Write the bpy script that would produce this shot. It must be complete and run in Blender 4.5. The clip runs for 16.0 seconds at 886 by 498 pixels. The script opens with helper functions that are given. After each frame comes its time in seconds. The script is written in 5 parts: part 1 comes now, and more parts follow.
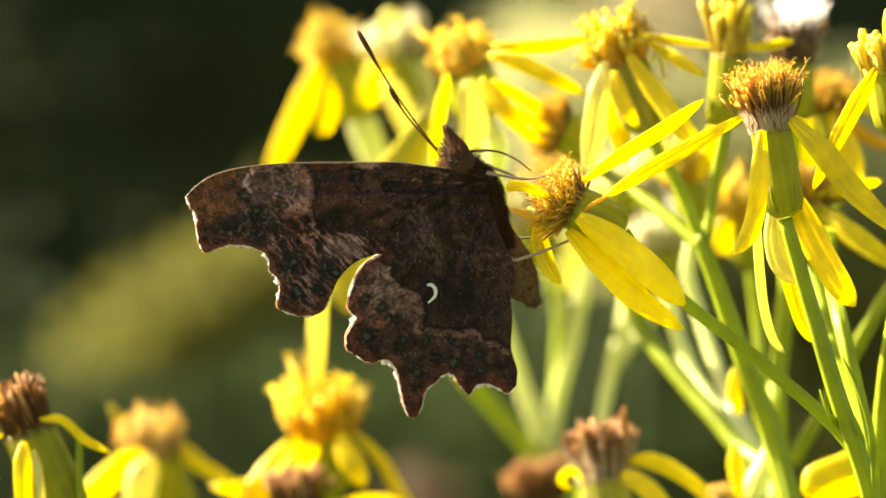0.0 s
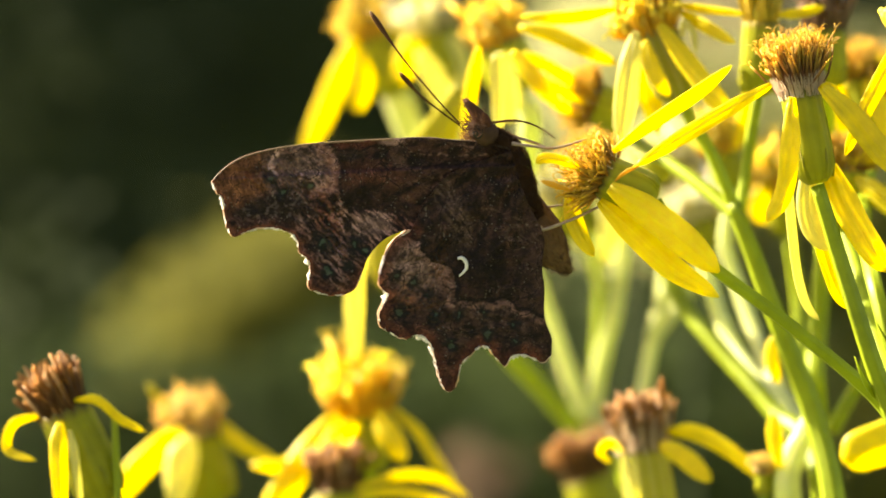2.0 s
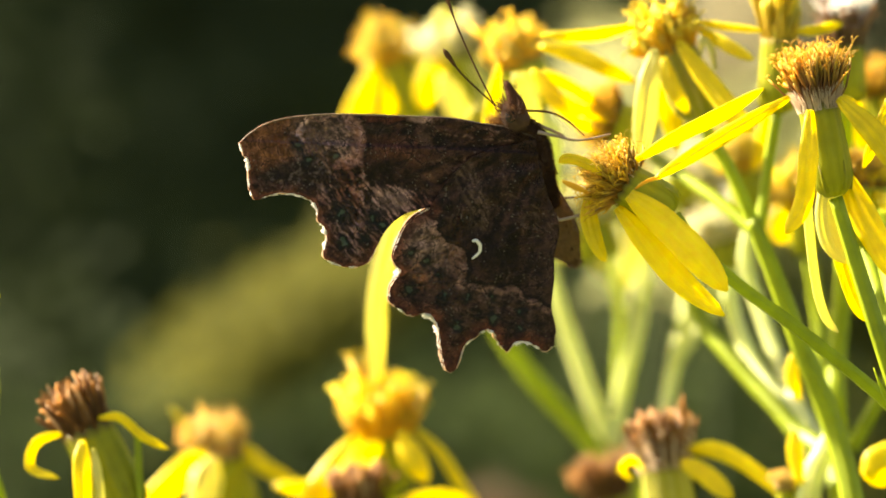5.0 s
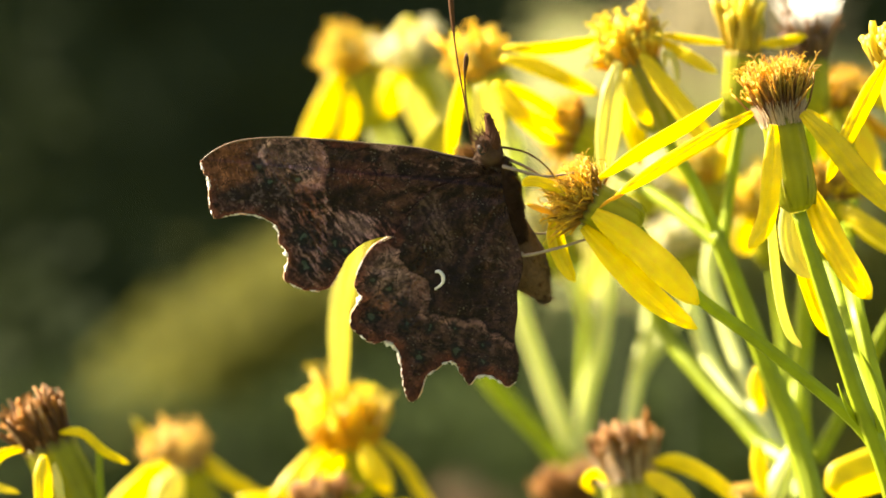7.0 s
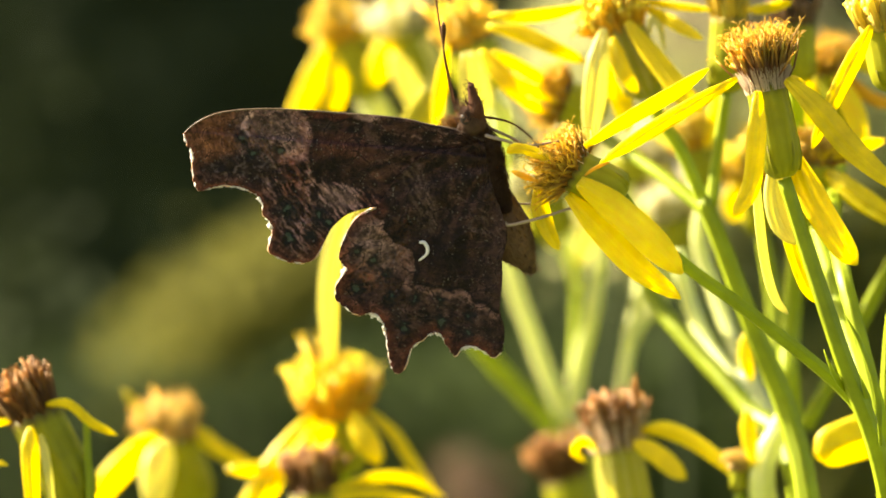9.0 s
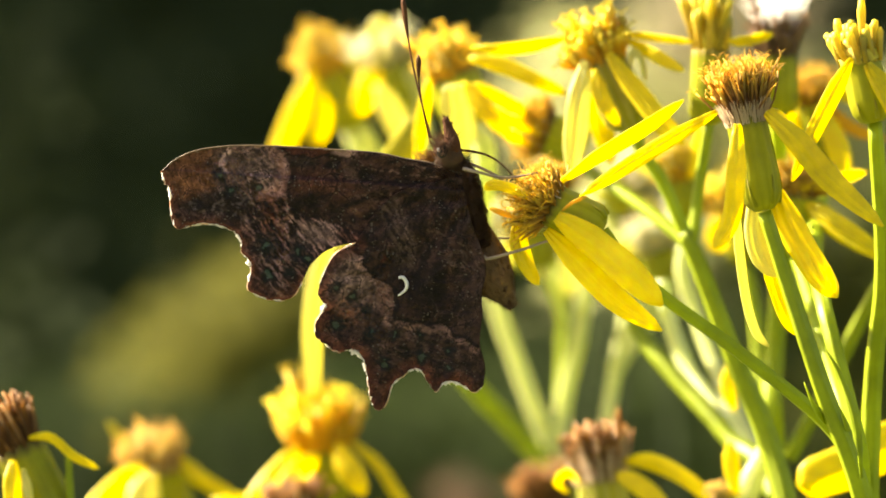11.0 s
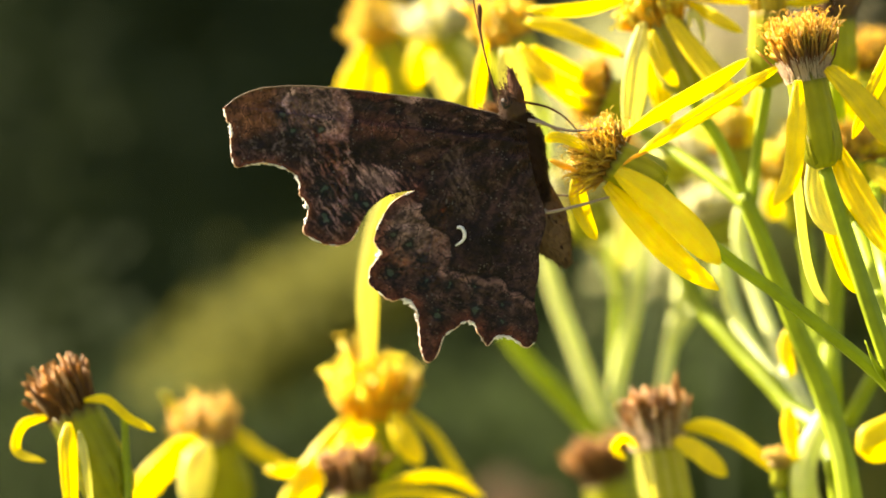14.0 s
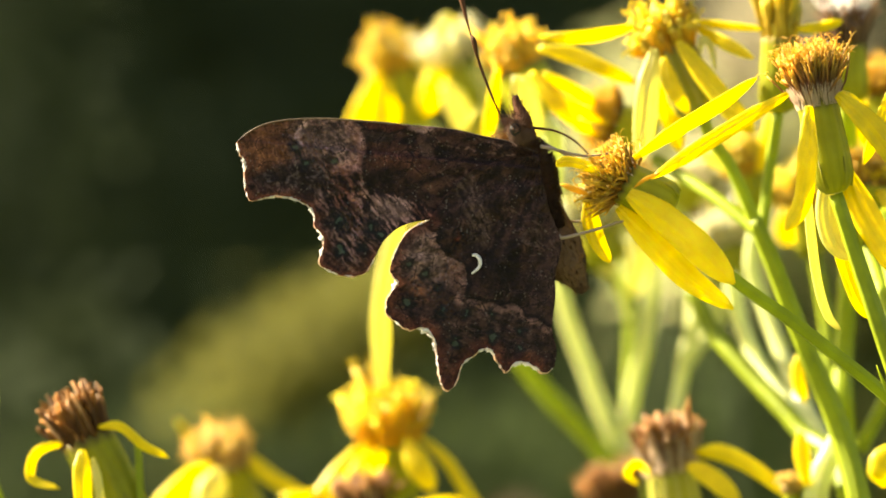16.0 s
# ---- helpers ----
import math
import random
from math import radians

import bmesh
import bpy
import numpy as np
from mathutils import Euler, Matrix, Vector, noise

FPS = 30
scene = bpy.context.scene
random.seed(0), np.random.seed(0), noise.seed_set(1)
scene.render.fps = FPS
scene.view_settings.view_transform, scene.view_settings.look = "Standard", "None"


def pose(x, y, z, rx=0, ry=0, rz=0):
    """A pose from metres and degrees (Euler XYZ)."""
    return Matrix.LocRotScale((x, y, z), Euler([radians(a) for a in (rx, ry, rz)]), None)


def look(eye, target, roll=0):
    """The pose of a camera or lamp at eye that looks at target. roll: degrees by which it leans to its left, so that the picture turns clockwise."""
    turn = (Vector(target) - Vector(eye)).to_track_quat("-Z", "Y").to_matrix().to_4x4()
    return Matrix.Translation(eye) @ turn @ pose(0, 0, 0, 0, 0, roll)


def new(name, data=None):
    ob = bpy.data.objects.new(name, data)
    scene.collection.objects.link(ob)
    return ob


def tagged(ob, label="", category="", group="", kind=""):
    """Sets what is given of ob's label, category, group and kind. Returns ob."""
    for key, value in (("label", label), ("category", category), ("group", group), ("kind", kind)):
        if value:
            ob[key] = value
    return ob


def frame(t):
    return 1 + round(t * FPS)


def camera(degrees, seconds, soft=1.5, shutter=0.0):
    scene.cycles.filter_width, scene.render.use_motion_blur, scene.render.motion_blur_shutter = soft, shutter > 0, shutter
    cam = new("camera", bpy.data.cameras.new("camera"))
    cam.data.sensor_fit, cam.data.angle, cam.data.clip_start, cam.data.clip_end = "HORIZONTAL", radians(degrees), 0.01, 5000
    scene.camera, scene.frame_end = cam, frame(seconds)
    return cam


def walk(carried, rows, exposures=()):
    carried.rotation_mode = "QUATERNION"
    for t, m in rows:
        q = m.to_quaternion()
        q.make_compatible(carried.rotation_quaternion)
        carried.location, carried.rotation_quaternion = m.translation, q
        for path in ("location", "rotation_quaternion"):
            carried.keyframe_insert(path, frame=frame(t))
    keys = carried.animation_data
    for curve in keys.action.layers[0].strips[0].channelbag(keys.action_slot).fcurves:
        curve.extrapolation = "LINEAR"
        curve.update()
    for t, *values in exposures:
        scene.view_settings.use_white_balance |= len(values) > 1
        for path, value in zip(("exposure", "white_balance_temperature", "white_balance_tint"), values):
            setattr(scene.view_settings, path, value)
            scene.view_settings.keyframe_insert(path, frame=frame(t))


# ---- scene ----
# ---- camera ----
cam = camera(7.476, 16.0, soft=1.8)
cam.data.dof.use_dof = True
cam.data.dof.focus_distance = 0.6
cam.data.dof.aperture_fstop = 27.0
walk(cam, [
    (0.0, look((-0.00015, -0.60243, 0.79884), (-0.00009, -0.00243, 0.79985), 0.04)),
    (0.5, look((-0.00002, -0.60084, 0.80019), (-0.00051, -0.00084, 0.79915), -0.32)),
    (1.0, look((0.00083, -0.60065, 0.79716), (-0.00281, -0.00066, 0.79696), -0.47)),
    (1.5, look((0.00228, -0.60046, 0.79720), (-0.00284, -0.00048, 0.79651), -0.86)),
    (2.0, look((0.00384, -0.60067, 0.79767), (-0.00290, -0.00071, 0.79748), -0.95)),
    (2.5, look((0.00306, -0.60206, 0.79653), (-0.00401, -0.00210, 0.79851), -1.14)),
    (3.0, look((0.00307, -0.59791, 0.79645), (-0.00376, 0.00205, 0.79744), -1.02)),
    (3.5, look((0.00296, -0.60033, 0.79260), (-0.00452, -0.00040, 0.79792), -1.11)),
    (3.7, look((0.00402, -0.60113, 0.79194), (-0.00414, -0.00122, 0.79858), -1.19)),
    (5.8, look((0.00476, -0.60330, 0.79176), (-0.00491, -0.00342, 0.79904), -1.21)),
    (6.0, look((0.00476, -0.60330, 0.79176), (-0.00286, -0.00340, 0.79991), -1.41)),
    (6.5, look((0.00291, -0.59899, 0.79347), (-0.00495, 0.00092, 0.79989), -0.62)),
    (7.0, look((0.00540, -0.60093, 0.79521), (-0.00129, -0.00099, 0.80006), -1.26)),
    (7.5, look((0.00550, -0.59814, 0.79766), (-0.00017, 0.00183, 0.80028), -1.18)),
    (8.0, look((0.00637, -0.60046, 0.79389), (-0.00181, -0.00053, 0.79731), -1.51)),
    (8.5, look((0.00978, -0.60141, 0.79236), (0.00066, -0.00150, 0.79715), -1.70)),
    (9.0, look((0.00860, -0.59995, 0.79506), (-0.00004, -0.00002, 0.79726), -1.65)),
    (9.5, look((0.01056, -0.60203, 0.79479), (0.00123, -0.00211, 0.79737), -1.80)),
    (10.0, look((0.01053, -0.59893, 0.79848), (0.00058, 0.00098, 0.80044), -1.63)),
    (10.2, look((0.01177, -0.60151, 0.79746), (0.00174, -0.00160, 0.79977), -1.80)),
    (12.3, look((0.01130, -0.59721, 0.79642), (0.00094, 0.00269, 0.80031), -1.62)),
    (12.5, look((0.01130, -0.59721, 0.79642), (-0.00044, 0.00267, 0.79977), -1.49)),
    (13.0, look((0.01025, -0.59797, 0.79262), (-0.00140, 0.00188, 0.79893), -1.48)),
    (13.5, look((0.01080, -0.59833, 0.79009), (-0.00266, 0.00148, 0.79723), -1.71)),
    (14.0, look((0.00880, -0.59700, 0.78829), (-0.00355, 0.00281, 0.79664), -1.79)),
    (14.5, look((0.00814, -0.59898, 0.78537), (-0.00551, 0.00077, 0.79599), -1.64)),
    (15.0, look((0.01013, -0.59709, 0.78858), (-0.00351, 0.00269, 0.79738), -1.91)),
    (15.5, look((0.01094, -0.59930, 0.78957), (-0.00397, 0.00044, 0.79911), -1.73)),
    (16.0, look((0.00910, -0.59868, 0.78795), (-0.00453, 0.00106, 0.79897), -1.94)),
], exposures=[(0.0, 2.68, 7250, 8), (16.0, 2.68, 7250, 8)])

# ---- light ----
SUN = Vector((-0.73, 0.20, 0.62)).normalized()
world = bpy.data.worlds.new("sky")
scene.world = world
world.use_nodes = True
sky = world.node_tree.nodes.new("ShaderNodeTexSky")
sky.sky_type = "NISHITA"
sky.sun_disc = False
sky.dust_density = 4.0
sky.ozone_density = 0.3
sky.sun_elevation = math.asin(SUN.z)
sky.sun_rotation = math.atan2(SUN.x, SUN.y)
world.node_tree.nodes["Background"].inputs[1].default_value = 0.05
world.node_tree.links.new(sky.outputs[0], world.node_tree.nodes["Background"].inputs[0])
sun = new("sun", bpy.data.lights.new("sun", "SUN"))
sun.data.energy = 5.0
sun.data.angle = radians(0.53)
sun.data.color = (1.0, 0.93, 0.80)
sun.matrix_basis = look(SUN * 5, (0, 0, 0))


# ---- materials ----
def nodes_of(name):
    m = bpy.data.materials.new(name)
    m.use_nodes = True
    return m, m.node_tree.nodes, m.node_tree.links


def thin(name, colour, through_colour, share, rough=0.5, grain=900.0, bump=0.25, spread=0.25, attribute=False, shine=0.5, streaks=None):
    """A surface that lets part of the light through: petals, leaves, stems, wings."""
    m, nd, ln = nodes_of(name)
    out = nd["Material Output"]
    face = nd["Principled BSDF"]
    face.inputs["Roughness"].default_value = rough
    face.inputs["Specular IOR Level"].default_value = shine
    back = nd.new("ShaderNodeBsdfTranslucent")
    mix = nd.new("ShaderNodeMixShader")
    mix.inputs[0].default_value = share
    ln.new(face.outputs[0], mix.inputs[1])
    ln.new(back.outputs[0], mix.inputs[2])
    ln.new(mix.outputs[0], out.inputs[0])
    place = nd.new("ShaderNodeNewGeometry")
    fine = nd.new("ShaderNodeTexNoise")
    fine.inputs["Scale"].default_value = grain
    fine.inputs["Detail"].default_value = 4
    if streaks:
        own = nd.new("ShaderNodeTexCoord")
        aim = nd.new("ShaderNodeMapping")
        aim.inputs["Rotation"].default_value = (0, radians(streaks[0]), 0)
        aim.inputs["Scale"].default_value = streaks[1]
        ln.new(own.outputs["Object"], aim.inputs["Vector"])
        ln.new(aim.outputs[0], fine.inputs["Vector"])
        fine.inputs["Distortion"].default_value = 1.2
    else:
        ln.new(place.outputs["Position"], fine.inputs["Vector"])
    broad = nd.new("ShaderNodeTexNoise")
    broad.inputs["Scale"].default_value = grain / 7 if grain > 5 else 700
    ln.new(place.outputs["Position"], broad.inputs["Vector"])
    add = nd.new("ShaderNodeMath")
    add.operation = "ADD"
    ln.new(fine.outputs[0], add.inputs[0])
    ln.new(broad.outputs[0], add.inputs[1])
    info = nd.new("ShaderNodeObjectInfo")
    more = nd.new("ShaderNodeMath")
    more.operation = "MULTIPLY_ADD"
    more.inputs[1].default_value = 0.5
    ln.new(info.outputs["Random"], more.inputs[0])
    ln.new(add.outputs[0], more.inputs[2])
    level = nd.new("ShaderNodeMapRange")
    level.inputs["From Min"].default_value = 0.7
    level.inputs["From Max"].default_value = 1.8
    level.inputs["To Min"].default_value = 1 - spread
    level.inputs["To Max"].default_value = 1 + spread
    ln.new(more.outputs[0], level.inputs["Value"])
    for target, tint in ((face.inputs["Base Color"], colour), (back.inputs["Color"], through_colour)):
        mul = nd.new("ShaderNodeMix")
        mul.data_type = "RGBA"
        mul.blend_type = "MULTIPLY"
        mul.inputs[0].default_value = 1.0
        if attribute:
            paint = nd.new("ShaderNodeAttribute")
            paint.attribute_name = attribute if tint is None else ("Thru" if tint == "Thru" else attribute)
            ln.new(paint.outputs["Color"], mul.inputs[6])
        else:
            mul.inputs[6].default_value = (*tint, 1)
        ln.new(level.outputs[0], mul.inputs[7])
        ln.new(mul.outputs[2], target)
    knob = nd.new("ShaderNodeBump")
    knob.inputs["Strength"].default_value = bump
    knob.inputs["Distance"].default_value = 0.0002
    ln.new(fine.outputs[0], knob.inputs["Height"])
    ln.new(knob.outputs[0], face.inputs["Normal"])
    ln.new(knob.outputs[0], back.inputs["Normal"])
    return m


PETAL = thin("petal_yellow", (0.91, 0.77, 0.030), (0.97, 0.82, 0.03), 0.66, 0.38, 700, 0.6, 0.26)
PETAL_PALE = thin("petal_faded", (0.82, 0.76, 0.22), (0.88, 0.82, 0.24), 0.55, 0.45, 700, 0.2, 0.12)
PETAL_OLD = thin("petal_orange", (0.75, 0.42, 0.015), (0.80, 0.45, 0.01), 0.40, 0.5, 700, 0.3, 0.15)
# dull yellow for a withering ray, and for a petal with shade painted in
PETAL_DULL_SHADED = thin("petal_dull_shaded", (0.50, 0.44, 0.03), (0.42, 0.38, 0.02), 0.5, 0.5, 700, 0.3, 0.15)
# pale copy of the stem green: the white sun sheen is put into its colour
STEM_SUNLIT = thin("stem_sunlit", (0.64, 0.65, 0.27), (0.70, 0.76, 0.20), 0.30, 0.24, 500, 0.2, 0.22, shine=0.9)
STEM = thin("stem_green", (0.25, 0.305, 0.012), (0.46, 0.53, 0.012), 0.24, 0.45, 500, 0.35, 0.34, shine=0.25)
CUP = thin("bract_green", (0.0, 0.0, 0.0), (0.0, 0.0, 0.0), 0.40, 0.42, 600, 0.3, 0.25, attribute="Col", shine=0.25)
FLORET = thin("floret", (0.0, 0.0, 0.0), (0.0, 0.0, 0.0), 0.42, 0.55, 1500, 0.2, 0.2, attribute="Col")
HAIR = thin("pappus_white", (0.72, 0.58, 0.43), (0.76, 0.60, 0.42), 0.45, 0.5, 1500, 0.0, 0.15)
WING = thin("wing_scales", None, "Thru", 0.22, 0.60, 1.0, 1.0, 0.45, attribute="Col", shine=0.15, streaks=(-40, (1300, 1500, 3000)))
FRINGE = thin("wing_fringe", (0.90, 0.87, 0.82), (0.97, 0.94, 0.88), 0.6, 0.5, 3000, 0.2, 0.2)
MARK = thin("comma_white", (0.66, 0.62, 0.59), (0.5, 0.45, 0.4), 0.05, 0.4, 2500, 0.2, 0.1)
FUR = thin("body_fur", (0.062, 0.036, 0.023), (0.28, 0.12, 0.03), 0.25, 0.8, 2500, 0.4, 0.35, shine=0.1)
BODY = thin("body_brown", (0.125, 0.058, 0.020), (0.30, 0.13, 0.03), 0.15, 0.6, 2200, 0.8, 0.4)
PALP = thin("palp_brown", (0.062, 0.027, 0.014), (0.12, 0.05, 0.015), 0.15, 0.8, 2500, 0.6, 0.4, shine=0.05)
COSTA = thin("wing_rim", (0.13, 0.085, 0.045), (0.2, 0.1, 0.04), 0.15, 0.5, 2500, 0.5, 0.5)
HORN = thin("antenna_brown", (0.075, 0.032, 0.013), (0.10, 0.04, 0.01), 0.05, 0.7, 2500, 0.2, 0.3, shine=0.1)
HORN_TIP = thin("antenna_tip", (0.22, 0.11, 0.04), (0.3, 0.15, 0.05), 0.05, 0.45, 2500, 0.2, 0.2)
LEG = thin("leg_grey", (0.25, 0.18, 0.12), (0.2, 0.15, 0.1), 0.1, 0.6, 2500, 0.3, 0.3)
# bright warm colour that gives the wing margins their rim light
RIM = thin("margin_rim_light", (0.66, 0.48, 0.34), (0.90, 0.66, 0.45), 0.55, 0.4, 2500, 0.2, 0.35)
RUFF = thin("ruff_gold", (0.09, 0.052, 0.026), (0.60, 0.38, 0.14), 0.45, 0.7, 2500, 0.2, 0.3, shine=0.1)
EYE = thin("eye_dark", (0.03, 0.022, 0.015), (0.0, 0.0, 0.0), 0.0, 0.6, 2500, 0.1, 0.2, shine=0.15)
# shrub leaves come in lit and shaded copies: sun and shade are in the colour
BLADE = thin("shrub_olive_sunlit", (0.125, 0.122, 0.032), (0.175, 0.168, 0.034), 0.45, 0.9, 60, 0.1, 0.35, shine=0.1)
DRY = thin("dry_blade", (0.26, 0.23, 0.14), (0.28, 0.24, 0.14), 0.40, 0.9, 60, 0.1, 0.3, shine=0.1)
PALE = thin("shrub_pale_sunlit", (0.42, 0.42, 0.19), (0.54, 0.53, 0.24), 0.45, 0.9, 60, 0.1, 0.35, shine=0.1)
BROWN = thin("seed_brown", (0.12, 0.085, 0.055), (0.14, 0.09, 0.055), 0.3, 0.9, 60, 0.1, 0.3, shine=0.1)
SHADE = thin("shrub_leaf_shaded", (0.046, 0.064, 0.024), (0.062, 0.084, 0.026), 0.35, 0.9, 60, 0.1, 0.35, shine=0.1)
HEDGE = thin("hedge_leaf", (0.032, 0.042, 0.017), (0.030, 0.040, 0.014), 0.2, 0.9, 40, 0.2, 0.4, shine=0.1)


def soil():
    m, nd, ln = nodes_of("meadow_soil")
    face = nd["Principled BSDF"]
    face.inputs["Roughness"].default_value = 0.9
    noise_node = nd.new("ShaderNodeTexNoise")
    noise_node.inputs["Scale"].default_value = 14
    noise_node.inputs["Detail"].default_value = 8
    place = nd.new("ShaderNodeNewGeometry")
    ln.new(place.outputs["Position"], noise_node.inputs["Vector"])
    ramp = nd.new("ShaderNodeValToRGB")
    ramp.color_ramp.elements[0].color = (0.035, 0.045, 0.015, 1)
    ramp.color_ramp.elements[1].color = (0.11, 0.13, 0.04, 1)
    ln.new(noise_node.outputs[0], ramp.inputs[0])
    ln.new(ramp.outputs[0], face.inputs["Base Color"])
    return m


SOIL = soil()

# ---- building helpers: all places in mm from a point 0.8 m above the ground ----
LIFT = Vector((0, 0, 0.8))
ORIGIN = {}


def mm(p):
    return Vector(p) / 1000 + LIFT


def thing(name, at, label, category, group="", kind=""):
    ob = new(name)
    ob.empty_display_size = 0.01
    ob.location = mm(at)
    ORIGIN[ob] = mm(at)
    return tagged(ob, label, category, group, kind)


def part(name, bm, material, parent, label="", at=None, smooth=True):
    """Links a bmesh, in mm, as one mesh under a thing or a part."""
    base = mm(at) if at is not None else ORIGIN[parent]
    for v in bm.verts:
        v.co = mm(v.co) - base
    mesh = bpy.data.meshes.new(name)
    bm.to_mesh(mesh)
    bm.free()
    if smooth:
        mesh.polygons.foreach_set("use_smooth", [True] * len(mesh.polygons))
    mesh.materials.append(material)
    ob = new(name, mesh)
    ob.parent = parent
    ob.location = base - ORIGIN[parent]
    ORIGIN[ob] = base
    return tagged(ob, label)


def spline(points, n):
    """n + 1 places along a smooth curve through the points."""
    p = [Vector(q) for q in points]
    if len(p) == 2:
        return [p[0].lerp(p[1], i / n) for i in range(n + 1)]
    p = [2 * p[0] - p[1]] + p + [2 * p[-1] - p[-2]]
    out, spans = [], len(p) - 3
    for i in range(n + 1):
        u = i / n * spans
        k = min(int(u), spans - 1)
        t = u - k
        a, b, c, d = p[k:k + 4]
        out.append(0.5 * ((2 * b) + (c - a) * t + (2 * a - 5 * b + 4 * c - d) * t * t + (3 * b - a - 3 * c + d) * t ** 3))
    return out


def colours(bm):
    lay = bm.verts.layers.float_color.get("Col")
    return lay if lay else bm.verts.layers.float_color.new("Col")


def tube(bm, path, radii, seg=8, ridges=0, depth=0.0, tint=None, caps=True):
    """A round body along a path; tint(u) colours it from end to end."""
    lay = colours(bm) if tint else None
    n = len(path)
    rings, side = [], None
    for i, p in enumerate(path):
        d = (path[min(i + 1, n - 1)] - path[max(i - 1, 0)])
        d = d.normalized() if d.length > 1e-9 else Vector((0, 0, 1))
        if side is None:
            side = d.orthogonal().normalized()
        side = (side - d * side.dot(d)).normalized()
        other = d.cross(side)
        r = radii[i] if hasattr(radii, "__len__") else radii
        ring = []
        for s in range(seg):
            a = 2 * math.pi * s / seg
            rr = r * (1 + depth * math.cos(ridges * a)) if ridges else r
            v = bm.verts.new(p + (side * math.cos(a) + other * math.sin(a)) * rr)
            if lay:
                v[lay] = (*tint(i / (n - 1)), 1)
            ring.append(v)
        rings.append(ring)
    for a, b in zip(rings, rings[1:]):
        for s in range(seg):
            bm.faces.new((a[s], a[(s + 1) % seg], b[(s + 1) % seg], b[s]))
    if caps:
        bm.faces.new(rings[0][::-1])
        bm.faces.new(rings[-1])
    return rings


def strap(bm, points, width, twist=0.0, thick=0.10, n=14, taper=0.35, tip=0.58, groove=0.10, cup=0.12, face=Vector((0, -1, 0)), pointed=False):
    """A petal or blade: narrow at its foot, grooved lengthwise, rounded or pointed at its end."""
    path = spline(points, n)
    cross = 12
    top, low = [], []
    for i, p in enumerate(path):
        u = i / n
        d = (path[min(i + 1, n)] - path[max(i - 1, 0)]).normalized()
        nor = (face - d * face.dot(d))
        nor = nor.normalized() if nor.length > 0.05 else d.orthogonal().normalized()
        nor = Matrix.Rotation(radians(twist), 3, d) @ nor
        wide = d.cross(nor).normalized()
        w = taper + (1 - taper) * min(1.0, u / 0.30) ** 0.8
        if pointed:
            w *= max(0.03, 1 - u ** 2.2)
        elif u > tip:
            w *= max(0.10, math.sqrt(max(0.0, 1 - ((u - tip) / (1.0 - tip)) ** 1.8)))
        w *= (1 + 0.05 * math.sin(u * 8 + width * 7)) * width / 2
        t_row, l_row = [], []
        for c in range(cross + 1):
            s = 2 * c / cross - 1
            lift = cup * width * (1 - s * s) + groove * width * 0.35 * (math.cos(s * 3 * math.pi) * (1 - abs(s)) + 0.28 * math.cos(s * 8 * math.pi + width)) * min(1, 4 * (1 - u))
            q = p + wide * (s * w) + nor * lift
            t_row.append(bm.verts.new(q + nor * thick / 2))
            l_row.append(bm.verts.new(q - nor * thick / 2))
        top.append(t_row)
        low.append(l_row)
    for a, b in zip(top, top[1:]):
        for c in range(cross):
            bm.faces.new((a[c], b[c], b[c + 1], a[c + 1]))
    for a, b in zip(low, low[1:]):
        for c in range(cross):
            bm.faces.new((a[c], a[c + 1], b[c + 1], b[c]))
    for i in range(n):
        bm.faces.new((top[i][0], low[i][0], low[i + 1][0], top[i + 1][0]))
        bm.faces.new((top[i][-1], top[i + 1][-1], low[i + 1][-1], low[i][-1]))
    for c in range(cross):
        bm.faces.new((top[0][c], top[0][c + 1], low[0][c + 1], low[0][c]))
        bm.faces.new((top[-1][c], low[-1][c], low[-1][c + 1], top[-1][c + 1]))


def mixed(a, b, t):
    return tuple(x + (y - x) * t for x, y in zip(a, b))


# ---- ground ----
def ground():
    bm = bmesh.new()
    bmesh.ops.create_grid(bm, x_segments=60, y_segments=60, size=3.0)
    rim = [e for e in bm.edges if e.is_boundary]
    far = bmesh.ops.extrude_edge_only(bm, edges=rim)["geom"]
    for g in far:
        if isinstance(g, bmesh.types.BMVert):
            g.co *= 700
    for v in bm.verts:
        if v.co.length < 5:
            v.co.z = 0.025 * noise.noise(v.co * 2.2) - 0.01
    mesh = bpy.data.meshes.new("ground")
    bm.to_mesh(mesh)
    bm.free()
    mesh.materials.append(SOIL)
    tagged(new("ground", mesh), "dark green meadow soil under the plants", "ground", kind="structure")


ground()


# ---- flower heads ----
GREEN_LOW, GREEN_TOP = (0.28, 0.285, 0.010), (0.37, 0.365, 0.018)
